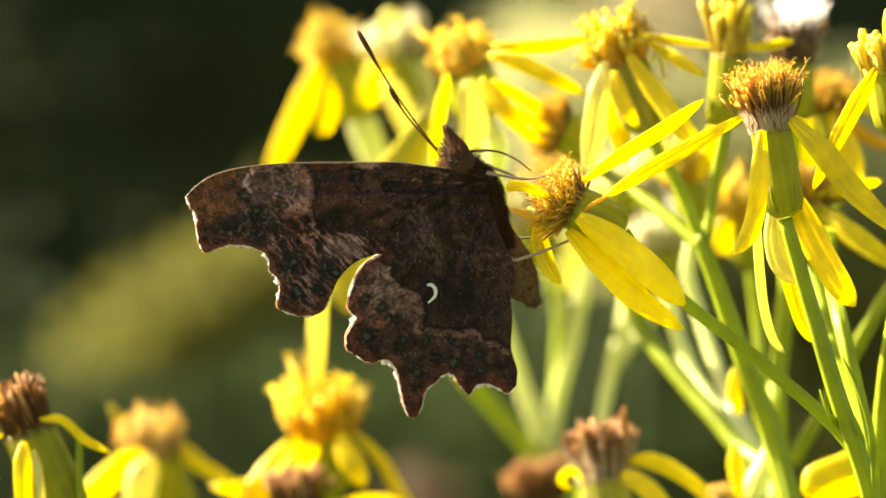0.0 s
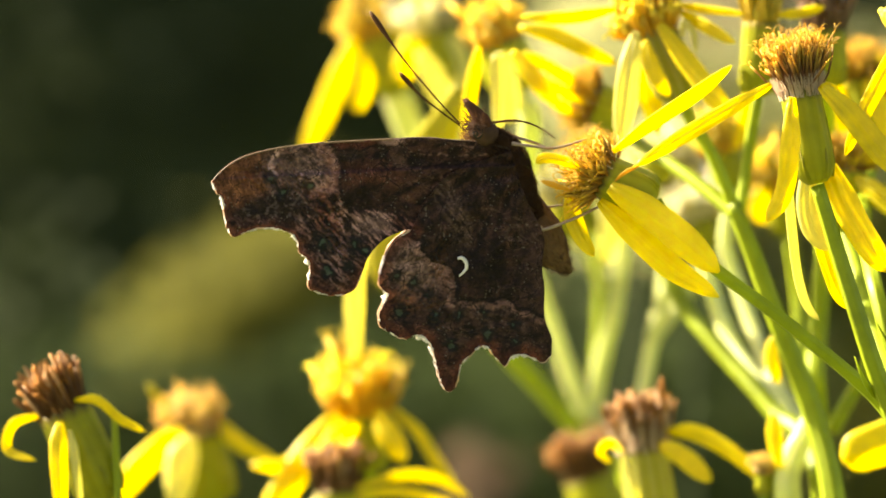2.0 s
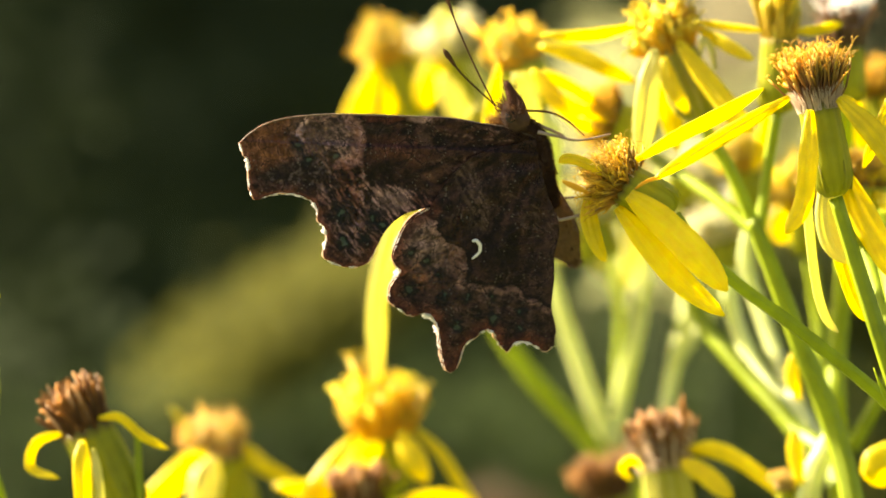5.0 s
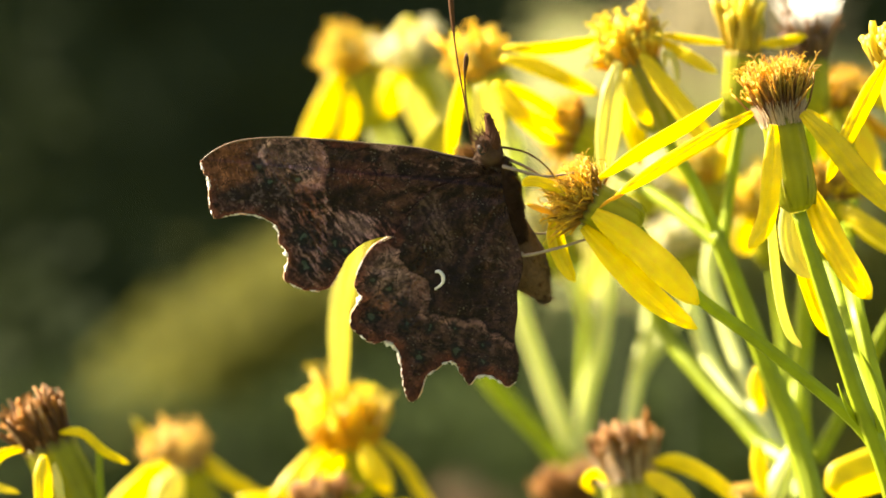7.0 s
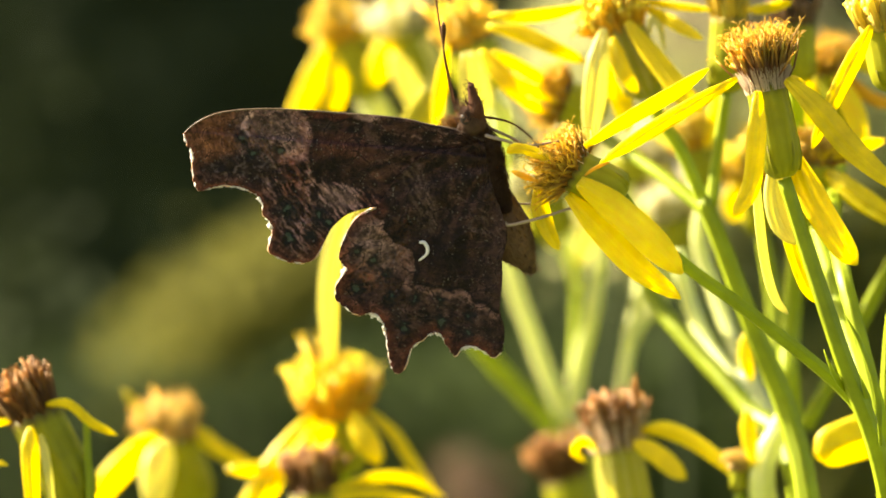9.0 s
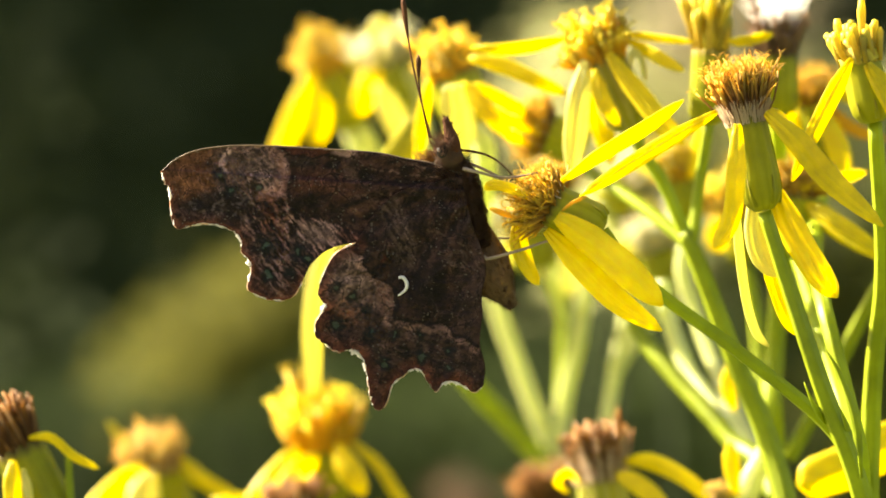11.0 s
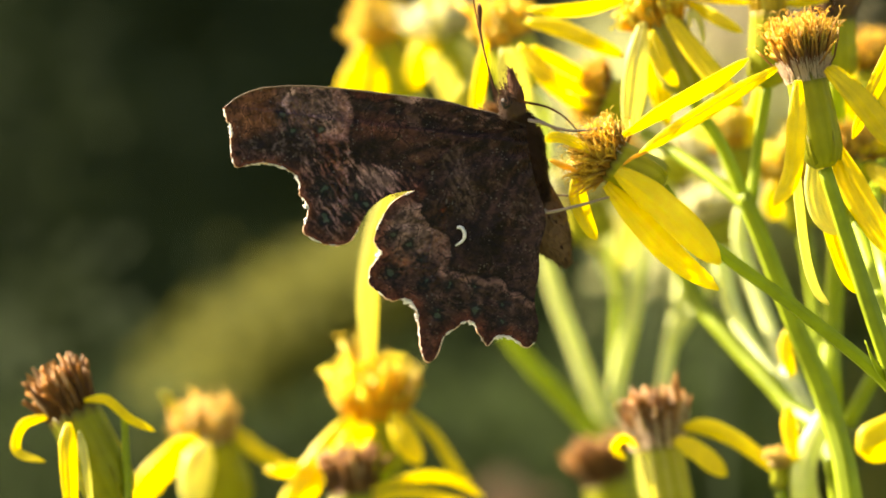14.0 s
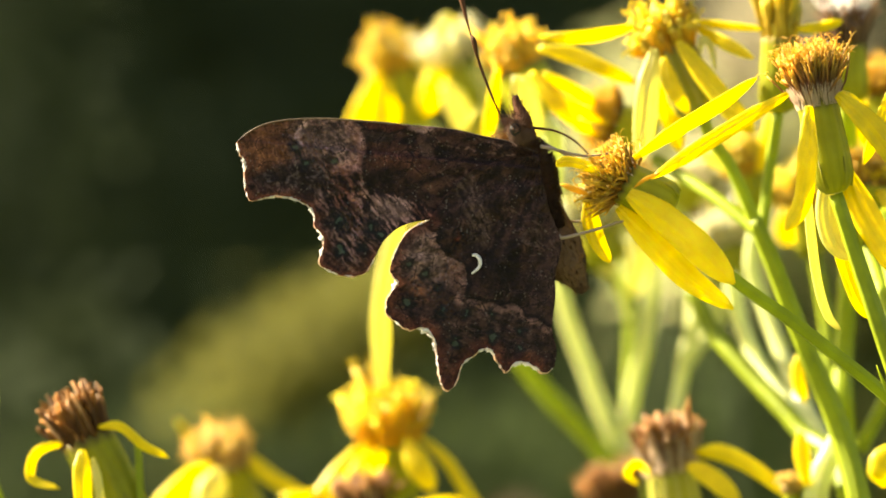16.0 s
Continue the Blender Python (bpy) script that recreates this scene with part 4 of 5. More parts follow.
def vein(u, v, seed):
    """Fine rays that spread from the wing root."""
    a, r = math.atan2(v - 262, 900 - u), math.hypot(900 - u, v - 262)
    return noise.noise(Vector((a * 17, r / 75, seed))) + 0.6 * noise.noise(Vector((a * 44, r / 45, seed + 5)))


INK = (0.008, 0.0055, 0.0048)


def fore_paint(p, edge):
    """Underside of the forewing: bark-brown field, dark bar and pale marks on the leading edge, olive tip, streaked outer band."""
    x, z = p
    u, v = warped(x, z, 0.0)
    n1, n2, n3 = field(u, v, 55, 11), field(u, v, 21, 12), field(u, v, 7, 13)
    ray = vein(u, v, 3)
    base = mixed((0.011, 0.0068, 0.005), (0.056, 0.029, 0.021), ramp01(0.33 + 0.7 * n2 + 0.7 * ray + 0.35 * n3, 0.0, 1.0))
    base = mixed(base, (0.072, 0.030, 0.019), 0.75 * blob(u, v, 618, 320, 55, 26, 0.6) * ramp01(0.7 + ray + n3, 0, 1))
    base = mixed(base, (0.080, 0.045, 0.028), 0.5 * blob(u, v, 735, 375, 60, 30, 0.7) * ramp01(0.5 + 1.4 * ray, 0, 1))
    base = mixed(base, (0.060, 0.021, 0.013), 0.9 * blob(u, v, 594, 259, 50, 10))
    base = mixed(base, INK, 0.85 * stroke(u, v, ((541, 251), (556, 268), (600, 273), (640, 264)), 5))
    base = mixed(base, (0.013, 0.013, 0.011), 0.7 * blob(u, v, 577, 283, 26, 9))
    base = mixed(base, (0.24, 0.165, 0.135), 0.85 * blob(u, v, 655, 264, 20, 8))
    base = mixed(base, (0.085, 0.056, 0.042), 0.6 * blob(u, v, 668, 296, 14, 22))
    for cu, cv, ru, rv in ((675, 284, 11, 7), (695, 303, 20, 13), (632, 287, 15, 6), (760, 318, 40, 7), (600, 350, 40, 16)):
        base = mixed(base, INK, 0.8 * blob(u, v, cu, cv, ru, rv))
    for line in (((655, 346), (700, 337), (752, 339), (800, 329)), ((700, 292), (760, 300), (830, 310)), ((690, 262), (740, 270), (800, 292))):
        base = mixed(base, (0.115, 0.075, 0.055), 0.8 * stroke(u, v, line, 4) * ramp01(0.4 + 1.8 * n3 + n2, 0, 1))
    q = max(along(v, (250, 280, 300, 330, 360, 372), (543, 559, 563, 556, 565, 560)) - u, v - along(u, (545, 600, 640, 690, 720), (366, 376, 386, 406, 430)))
    if q > 0:
        run = streak(u, v, 50, 30, 4.6, 1) + 0.5 * streak(u, v, 62, 16, 2.6, 2)
        line = ramp01(run + 0.35 * n3, -0.12, 0.5) ** 1.2
        pale = mixed((0.15, 0.072, 0.053), (0.34, 0.235, 0.205), ramp01(0.5 + 1.3 * n1 + 0.6 * n2, 0, 1))
        outer = mixed((0.010, 0.0065, 0.0058), pale, line * (1 - 0.55 * ramp01(q, 45, 120)))
        outer = mixed(outer, mixed((0.012, 0.009, 0.009), (0.062, 0.056, 0.054), ramp01(n3 + 0.6 * n2, 0.05, 0.5)), 0.9 * blob(u, v, 432, 360, 82, 27, 0.4))
        outer = mixed(outer, (0.012, 0.013, 0.012), 0.75 * max(blob(u, v, 515, 432, 22, 28, 0.5), blob(u, v, 572, 442, 18, 22, 0.5)))
        outer = mixed(outer, mixed((0.08, 0.058, 0.05), (0.20, 0.155, 0.135), ramp01(0.5 + 1.2 * run, 0, 1)), 0.8 * blob(u, v, 608, 408, 30, 20, 0.5))
        tip = ramp01(434 - u, 0, 16) * ramp01(along(u, (330, 380, 434), (378, 352, 333)) - v, 0, 18)
        outer = mixed(outer, mixed((0.045, 0.022, 0.010), (0.150, 0.076, 0.036), ramp01(0.45 + 0.6 * n2 + 0.7 * streak(u, v, 70, 20, 4, 6) + 0.4 * n1, 0, 1)), tip)
        if v < 350:
            outer = mixed(outer, mixed((0.15, 0.080, 0.062), (0.30, 0.195, 0.165), ramp01(0.5 + n3 + n2, 0, 1)), 0.9 * stroke(u, v, ((529, 248), (546, 275), (551, 300), (541, 326), (512, 348)), 30))
            outer = mixed(outer, (0.34, 0.25, 0.21), 0.75 * stroke(u, v, ((452, 250), (490, 251), (530, 250)), 12) * ramp01(0.5 + 1.5 * n3, 0, 1))
            outer = mixed(outer, mixed((0.055, 0.042, 0.033), (0.160, 0.122, 0.100), ramp01(0.5 + 0.9 * n2 + 0.8 * n3, 0, 1)), 0.8 * blob(u, v, 488, 288, 52, 34, 0.8))
            outer = mixed(outer, (0.46, 0.35, 0.30), 0.9 * stroke(u, v, ((452, 261), (441, 271), (437, 286), (444, 304)), 10) * ramp01(0.8 + n3, 0, 1))
        outer = tuple(c * k for c, k in zip(outer, (1.02, 0.97, 0.97)))
        base = mixed(base, outer, ramp01(q, 0, 9))
        if q < 5 and v > 268:
            base = mixed(base, INK, 0.6)
    if edge < 1.3:
        base = mixed(base, mixed((0.018, 0.009, 0.007), (0.095, 0.038, 0.021), ramp01(0.45 + n2 + 0.5 * n3, 0.0, 0.9)), 0.85 * (1 - edge / 1.3) * ramp01(v, 280, 340))
    if edge < 0.4:
        base = mixed(base, RUST, 0.55 * (1 - edge / 0.4))
    return dusted(cracked(base, x, z, n3, 0.0), u, v)


def hind_paint(p, edge):
    """Underside of the hindwing: dark inner half up to a wavy line, mottled outer half with dark spots, red-brown margin."""
    x, z = p
    u, v = warped(x, z, 7.0)
    n1, n2, n3 = field(u, v, 55, 21), field(u, v, 21, 22), field(u, v, 7, 23)
    ray = vein(u, v, 9)
    base = mixed((0.011, 0.0072, 0.0056), (0.052, 0.029, 0.021), ramp01(0.30 + 0.6 * n2 + 0.7 * ray + 0.35 * n3, 0.0, 1.0))
    base = mixed(base, mixed((0.030, 0.020, 0.015), (0.105, 0.076, 0.058), ramp01(0.4 + 1.3 * streak(u, v, 62, 24, 4, 3) + 0.4 * n3, 0, 1)), 0.8 * stroke(u, v, ((728, 352), (748, 385), (764, 428), (764, 455)), 46))
    base = mixed(base, (0.046, 0.029, 0.020), 0.5 * ramp01(u, 845, 890))
    base = mixed(base, INK, 0.8 * stroke(u, v, ((702, 345), (727, 371), (741, 396), (758, 428)), 6))
    base = mixed(base, INK, 0.75 * max(blob(u, v, 785, 500, 40, 34, 0.6), 0.8 * blob(u, v, 745, 455, 26, 20, 0.6), 0.7 * blob(u, v, 835, 530, 44, 22, 0.6)))
    for line in (((770, 352), (782, 384), (800, 412), (806, 440)), ((838, 372), (852, 400), (872, 424)), ((846, 430), (860, 462), (856, 480))):
        base = mixed(base, INK, 0.8 * stroke(u, v, line, 5) * ramp01(0.8 + 1.5 * n3, 0, 1))
    ring = math.hypot((u - 857) / 15, (v - 452) / 12)
    base = mixed(base, (0.070, 0.050, 0.038), 0.8 * (1 - ramp01(abs(ring - 1), 0.12, 0.4)))
    base = mixed(base, (0.100, 0.068, 0.050), 0.7 * stroke(u, v, ((808, 402), (850, 418), (882, 440), (897, 470)), 4) * ramp01(0.5 + 2 * n3, 0, 1))
    q = max(along(v, (437, 450, 465, 490, 500, 530, 548), (668, 700, 694, 716, 746, 752, 748)) - u, v - along(u, (745, 780, 810, 832, 850, 880, 910), (552, 562, 567, 562, 582, 598, 606)))
    if q > 0:
        wavy = streak(u, v, 18, 22, 5, 4)
        mott = mixed((0.011, 0.0078, 0.0068), (0.115, 0.066, 0.047), ramp01(0.44 + 0.6 * n2 + 0.6 * n3 + 0.5 * wavy, 0.0, 1.0))
        mott = mixed(mott, mixed((0.062, 0.043, 0.033), (0.24, 0.175, 0.145), ramp01(0.45 + 0.8 * n2 + 0.9 * n3, 0, 1)), 0.85 * blob(u, v, 674, 492, 66, 54, 0.4))
        mott = mixed(mott, (0.15, 0.080, 0.045), 0.55 * blob(u, v, 733, 515, 18, 34, 0.5))
        mott = mixed(mott, (0.20, 0.075, 0.030), 0.6 * ramp01(0.3 + 1.6 * n3 + n2, 0, 1) * max(blob(u, v, 650, 545, 30, 26, 0.5), blob(u, v, 622, 520, 14, 34, 0.5)))
        mott = mixed(mott, mixed((0.055, 0.036, 0.028), (0.15, 0.102, 0.080), ramp01(0.5 + wavy + n3, 0, 1)), 0.75 * blob(u, v, 805, 580, 62, 20, 0.5))
        mott = mixed(mott, (0.014, 0.0135, 0.0125), 0.65 * ramp01(0.7 + 1.5 * n3, 0, 1) * max(blob(u, v, 800, 636, 84, 30, 0.5), blob(u, v, 706, 610, 24, 52, 0.6)))
        mott = mixed(mott, (0.13, 0.085, 0.064), 0.7 * ramp01(streak(u, v, 12, 20, 6, 8), 0.12, 0.4) * blob(u, v, 770, 615, 90, 50, 0.5))
        mott = mixed(mott, (0.036, 0.022, 0.016), 0.6 * ramp01(u, 855, 890))
        mott = mixed(mott, (0.25, 0.16, 0.125), 0.75 * (1 - ramp01(abs(q - 14), 4, 10)) * ramp01(0.45 + n2 + 0.8 * n3, 0.1, 0.7))
        mott = tuple(c * (0.62 + 0.30 * blob(u, v, 674, 492, 76, 64, 0.5)) for c in mott)
        base = mixed(base, mott, ramp01(q, 0, 14))
        if q < 7:
            base = mixed(base, INK, 0.95)
    if edge < 1.25:
        base = mixed(base, mixed((0.045, 0.015, 0.010), (0.135, 0.045, 0.022), ramp01(0.5 + n2 + 0.4 * n3, 0, 1)), 0.85 * (1 - edge / 1.25) * ramp01(900 - u, 0, 20))
    return dusted(cracked(base, x, z, n3, 7.0), u, v)


def dusted(base, u, v):
    """Fine light and dark of the scales, and loose pale ones, scattered."""
    k = max(0.4, 1 + 0.45 * field(u, v, 4.5, 41) + 0.6 * field(u, v, 14, 42))
    seam = abs(field(u, v, 15, 43) + 0.35 * field(u, v, 6, 44))
    k *= 0.35 if seam < 0.035 else 1.35 if seam < 0.10 else 1.0
    base = tuple(c * k for c in base)
    return mixed(base, (0.22, 0.17, 0.14), 0.8 * ramp01(field(u, v, 3.3, 31) + 0.25 * field(u, v, 30, 32), 0.52, 0.72))


SPOTS_FORE = [unchart(u, v) for u, v in ((433, 303), (452, 330), (500, 328), (515, 430), (572, 442), (520, 481), (558, 476), (590, 455))]
SPOTS_HIND = [unchart(u, v) for u, v in ((640, 505), (670, 522), (692, 545), (642, 572), (702, 585), (745, 588), (790, 590), (792, 630), (842, 618), (842, 650), (725, 640))]


def lie(x, z, root, rest):
    """How far a closed wing stands off the middle: root at the body, rest towards the margin."""
    return rest + (root - rest) * math.exp(-max(0.0, 2.8 - x) / 5.0)


def wing(name, parts_of, per, paint, spots, parent, y0, slope, step, orange, label, past=0.0):
    rim, rough = outline(parts_of, per)
    xs, zs = [p.x for p in rim], [p.y for p in rim]
    from_edge = [p for p, r in zip(rim, rough) if r]
    rnd = random.Random(len(rim))
    poly = [(p.x, p.y) for p in rim]
    rx = np.array(poly)
    ex = np.array([[p.x, p.y] for p in from_edge])

    def within(q):
        a, b = rx, np.roll(rx, -1, 0)
        over = (a[:, 1] > q[:, None, 1]) != (b[:, 1] > q[:, None, 1])
        run = np.where(np.abs(b[:, 1] - a[:, 1]) < 1e-9, 1e-9, b[:, 1] - a[:, 1])
        left = q[:, None, 0] < (b[:, 0] - a[:, 0]) * (q[:, None, 1] - a[:, 1]) / run + a[:, 0]
        return (np.sum(over & left, 1) % 2) == 1

    def inside(px, pz):
        return bool(within(np.array([[px, pz]]))[0])

    dice = np.random.RandomState(len(rim))
    gx, gz = np.meshgrid(np.arange(min(xs), max(xs), step), np.arange(min(zs), max(zs), step))
    cand = np.stack([gx.ravel(), gz.ravel()], 1) + dice.uniform(-0.2, 0.2, (gx.size, 2)) * step
    cand = cand[within(cand)]
    gap = np.array([np.min(np.sum((rx - q) ** 2, 1)) for q in cand])
    grid = [Vector(q) for q in cand[gap > (0.55 * step) ** 2]]
    pts = rim + grid
    edges = [(i, (i + 1) % len(rim)) for i in range(len(rim))]
    from mathutils.geometry import delaunay_2d_cdt
    vs, _, fs, *_ = delaunay_2d_cdt(pts, edges, [], 1, 1e-6)
    bm = bmesh.new()
    lay, thru = colours(bm), bm.verts.layers.float_color.new("Thru")
    near, far = [], []
    for p in vs:
        d = math.sqrt(float(np.min(np.sum((ex - (p.x, p.y)) ** 2, 1))))
        col = paint((p.x, p.y), d)
        for sx_, sz_ in spots:
            q = math.hypot(p.x - sx_, p.y - sz_)
            q += 0.40 * noise.noise(Vector((p.x * 1.9, p.y * 2.5, 4))) + 0.12 * math.sin(sx_ * 9)
            if q < 0.20:
                col = mixed(col, (0.045, 0.066, 0.048), 0.8)
            elif q < 0.75:
                col = mixed(col, (0.007, 0.008, 0.008), 0.85 * (1 - ramp01(q, 0.45, 0.75)))
        glow = orange((p.x, p.y), d)
        relief = 0.30 * math.sin(0.9 * math.atan2(p.y + 2, p.x - 3) * 14 + 0.8 * noise.noise(Vector((p.x, p.y, 6)) * 0.4)) * min(1, d * 0.5) + 0.22 * noise.noise(Vector((p.x, p.y, 2)) * 1.4)
        y = lie(p.x, p.y, y0, slope) + relief * 0.5 + 0.05 * noise.noise(Vector((p.x, p.y, 1)) * 0.8)
        for rowlist, dy in ((near, -0.035), (far, 0.035)):
            v = bm.verts.new(local((p.x, p.y, y + dy)))
            v.co = Vector((BF[0] + p.x, BF[1] + y + dy, BF[2] + p.y))
            v[lay] = (*col, 1)
            v[thru] = (*glow, 1)
            rowlist.append(v)
    for f in fs:
        bm.faces.new([near[i] for i in f])
        bm.faces.new([far[i] for i in f][::-1])
    bm.verts.ensure_lookup_table()
    for i in range(len(rim)):
        j = (i + 1) % len(rim)
        bm.faces.new((near[i], near[j], far[j], far[i]))
    bmesh.ops.recalc_face_normals(bm, faces=bm.faces)
    ob = part(name, bm, WING, parent, label)
    # pale scale fringe along the ragged margin, widest in the bays
    bm = bmesh.new()
    n = len(from_edge)
    for i in range(1, n - 2):
        a, b, c = from_edge[max(0, i - 4)], from_edge[i], from_edge[min(n - 1, i + 4)]
        turn = (b - a).x * (c - b).y - (b - a).y * (c - b).x
        bay = max(0.0, min(1.0, 0.40 - 2.6 * turn / max(0.01, (c - a).length ** 2)))
        wide = 0.02 + 0.75 * (bay - 0.28) * ramp01(0.40 + 1.5 * noise.noise(Vector((b.x * 1.6, b.y * 1.6, 5))), 0.0, 1.0)
        if bay < 0.28:
            continue
        d = (from_edge[i + 1] - b).normalized()
        out = Vector((-d.y, d.x))
        if inside(*(b + out * 0.15)):
            out = -out
        for k in range(3):
            s = b.lerp(from_edge[i + 1], k / 3)
            y = BF[1] + lie(s.x, s.y, y0, slope) + rnd.uniform(-0.05, 0.05)
            tip = s + out * (wide + past) * rnd.uniform(0.7, 1.15) + d * rnd.uniform(-0.05, 0.05)
            root = s - out * 0.06
            hw = d * 0.05
            q = [Vector((BF[0] + e.x, y + o, BF[2] + e.y)) for e, o in ((root - hw, 0), (root + hw, 0), (tip + hw * 0.6, 0.02), (tip - hw * 0.6, 0.02))]
            w = [Vector((e.x, e.y - 0.03, e.z)) for e in q]
            va, vb = [bm.verts.new(e) for e in q], [bm.verts.new(e) for e in w]
            bm.faces.new(va)
            bm.faces.new(vb[::-1])
            for e in range(4):
                bm.faces.new((va[e], vb[e], vb[(e + 1) % 4], va[(e + 1) % 4]))
    part("fringe", bm, FRINGE, ob, "pale scale fringe")
    # thin pale tube all along the ragged margin, added as its rim light
    bm = bmesh.new()
    line = [Vector((BF[0] + p.x, BF[1] + lie(p.x, p.y, y0, slope), BF[2] + p.y)) for p in from_edge]
    tube(bm, line, [max(0.012, 0.022 + past + 0.10 * noise.noise(p * 1.3)) for p in line], 6)
    part("margin", bm, RIM, ob, "thin pale margin line added as rim light")
    return ob


def fore_glow(p, d):
    """Light that the orange upper side lets through."""
    u, v = warped(*p, 0.0)
    band = max(stroke(u, v, ((400, 302), (440, 292), (476, 316), (525, 365), (540, 410), (536, 455)), 42), 0.5 * stroke(u, v, ((524, 262), (545, 300), (530, 345)), 26))
    lit = band * ramp01(d, 0.5, 1.2) * ramp01(0.55 + 1.3 * streak(u, v, 60, 22, 6, 14) + 0.6 * field(u, v, 9, 15), 0.1, 1.0)
    return mixed((0.03, 0.012, 0.006), (0.95, 0.40, 0.08), lit)


def hind_glow(p, d):
    u, v = warped(*p, 7.0)
    band = max(stroke(u, v, ((732, 452), (712, 505), (698, 535)), 26), stroke(u, v, ((650, 546), (692, 562), (715, 590)), 28))
    lit = band * ramp01(d, 0.5, 1.2) * ramp01(0.55 + 1.2 * field(u, v, 12, 16) + 0.6 * field(u, v, 6, 17), 0.1, 1.0)
    return mixed((0.03, 0.012, 0.006), (0.95, 0.36, 0.07), lit)


def butterfly():
    rnd = random.Random(3)
    ob = thing("butterfly", BF, "dark brown comma butterfly feeding with closed ragged wings", "butterfly")
    fore_lines, hind_lines = [FORE_TOP, FORE_EDGE, FORE_LOW], [HIND_TOP, HIND_EDGE, HIND_IN]
    near_fore = wing("forewing", fore_lines, (60, 150, 36), fore_paint, SPOTS_FORE, ob, -1.05, -0.08, 0.088, fore_glow, "bark-brown forewing with ragged edge")
    near_hind = wing("hindwing", hind_lines, (30, 190, 50), hind_paint, SPOTS_HIND, ob, -1.35, -0.36, 0.088, hind_glow, "bark-brown hindwing with a white comma mark")
    far_fore = wing("forewing", fore_lines, (60, 150, 36), fore_paint, SPOTS_FORE, ob, 1.05, 0.08, 0.40, fore_glow, "", 0.03)
    far_hind = wing("hindwing", hind_lines, (30, 190, 50), hind_paint, SPOTS_HIND, ob, 1.35, 0.22, 0.40, hind_glow, "", 0.03)
    for target, y in ((near_fore, -1.05), ):
        bm = bmesh.new()
        costa = spline([local((x, z - 0.03, lie(x, z, y, -0.08))) for x, z in FORE_TOP], 60)
        tube(bm, costa, [0.12 - 0.0012 * i for i in range(61)], 7)
        part("costa", bm, COSTA, target, "pale brown leading edge")
    # comma mark
    bm = bmesh.new()
    arc = spline([local((p[0], p[1], lie(p[0], p[1], -1.35, -0.36) - 0.20)) for p in (((-4.83, -10.18) ), ((-4.43, -10.14) ), ((-4.08, -10.59) ), ((-4.13, -11.19) ), ((-4.73, -11.79) ))], 18)
    tube(bm, arc, [0.06 + 0.11 * math.sin(math.pi * (0.15 + 0.8 * i / 18)) for i in range(19)], 8)
    part("comma_mark", bm, MARK, near_hind, "white comma mark")
    # thorax and abdomen
    def fuzzy(name, path, radii, material, hair, label, deep=0.0, flat=1.0):
        bm = bmesh.new()
        line = spline([local(p) for p in path], 26)
        rr = [np.interp(i / 26, np.linspace(0, 1, len(radii)), radii) for i in range(27)]
        tube(bm, line, rr, 18)
        for v in bm.verts:
            v.co.y = BF[1] + deep + (v.co.y - BF[1]) * flat
        body = part(name, bm, material, ob, label)
        if hair:
            bm = bmesh.new()
            for k in range(hair):
                i = rnd.randint(1, 25)
                d = (line[i + 1] - line[i - 1]).normalized()
                a = rnd.uniform(0, 6.28)
                s = d.orthogonal().normalized()
                out = s * math.cos(a) + d.cross(s) * math.sin(a)
                p = line[i].lerp(line[i + 1], rnd.random()) + out * rr[i] * 0.93
                p.y = BF[1] + deep + (p.y - BF[1]) * flat
                ln = rnd.uniform(0.25, 0.65) * (0.4 if material is BODY else 1.0)
                tube(bm, [p, p + out * ln * 0.6 - d * 0.1, p + out * ln * 0.9 + d * rnd.uniform(-0.4, 0.5)], [0.035, 0.025, 0.010], 3, caps=False)
            part("fur", bm, FUR, body)
        return body

    fuzzy("thorax", [(-2.21, 0.40) + (0.1,), (-0.20, -0.90) + (0.1,), (0.90, -3.77) + (0.1,), (1.95, -7.28) + (0.1,)], [0.95, 1.25, 1.40, 1.25, 0.85], FUR, 5200, "furry dark brown thorax", 0.1, 0.66)
    fuzzy("abdomen", [(0.90, -5.02) + (0.0,), (2.15, -7.53) + (0.0,), (3.50, -9.79) + (0.0,), (5.56, -12.41) + (0.0,)], [1.5, 1.95, 2.2, 1.75, 0.2], BODY, 1200, "tapering brown abdomen", 0.9, 0.5)
    # head, turning on the thorax
    pivot = local((-1.51, -2.01) + (0.0,))
    bm = bmesh.new()
    tube(bm, spline([local((-1.20, 0.00) + (0.0,)), local((-2.21, 1.26) + (0.0,)), local((-3.01, 1.91) + (0.0,))], 8), [0.8, 1.1, 1.2, 1.2, 1.15, 1.1, 1.0, 0.8, 0.4], 14)
    for k in range(420):
        a = rnd.uniform(0, 6.28)
        p = Vector(local((-2.51, 1.41) + (0.0,))) + Vector((rnd.gauss(0, 0.45), rnd.gauss(0, 0.7), rnd.gauss(0, 0.45)))
        o = Vector((rnd.gauss(-0.5, 0.7), rnd.gauss(0, 0.7), rnd.gauss(0.5, 0.7))).normalized()
        tube(bm, [p, p + o * rnd.uniform(0.6, 1.25)], [0.04, 0.012], 3, caps=False)
    head = part("head", bm, FUR, ob, "furry brown head", at=pivot)
    for y in (-0.85, 0.85):
        bm = bmesh.new()
        bmesh.ops.create_uvsphere(bm, u_segments=18, v_segments=12, radius=0.62)
        c = Vector(local((-2.51, 1.11) + (y,)))
        for v in bm.verts:
            v.co = c + Vector((v.co.x, v.co.y * 0.6, v.co.z))
        part("eye", bm, EYE, head)
        bm = bmesh.new()
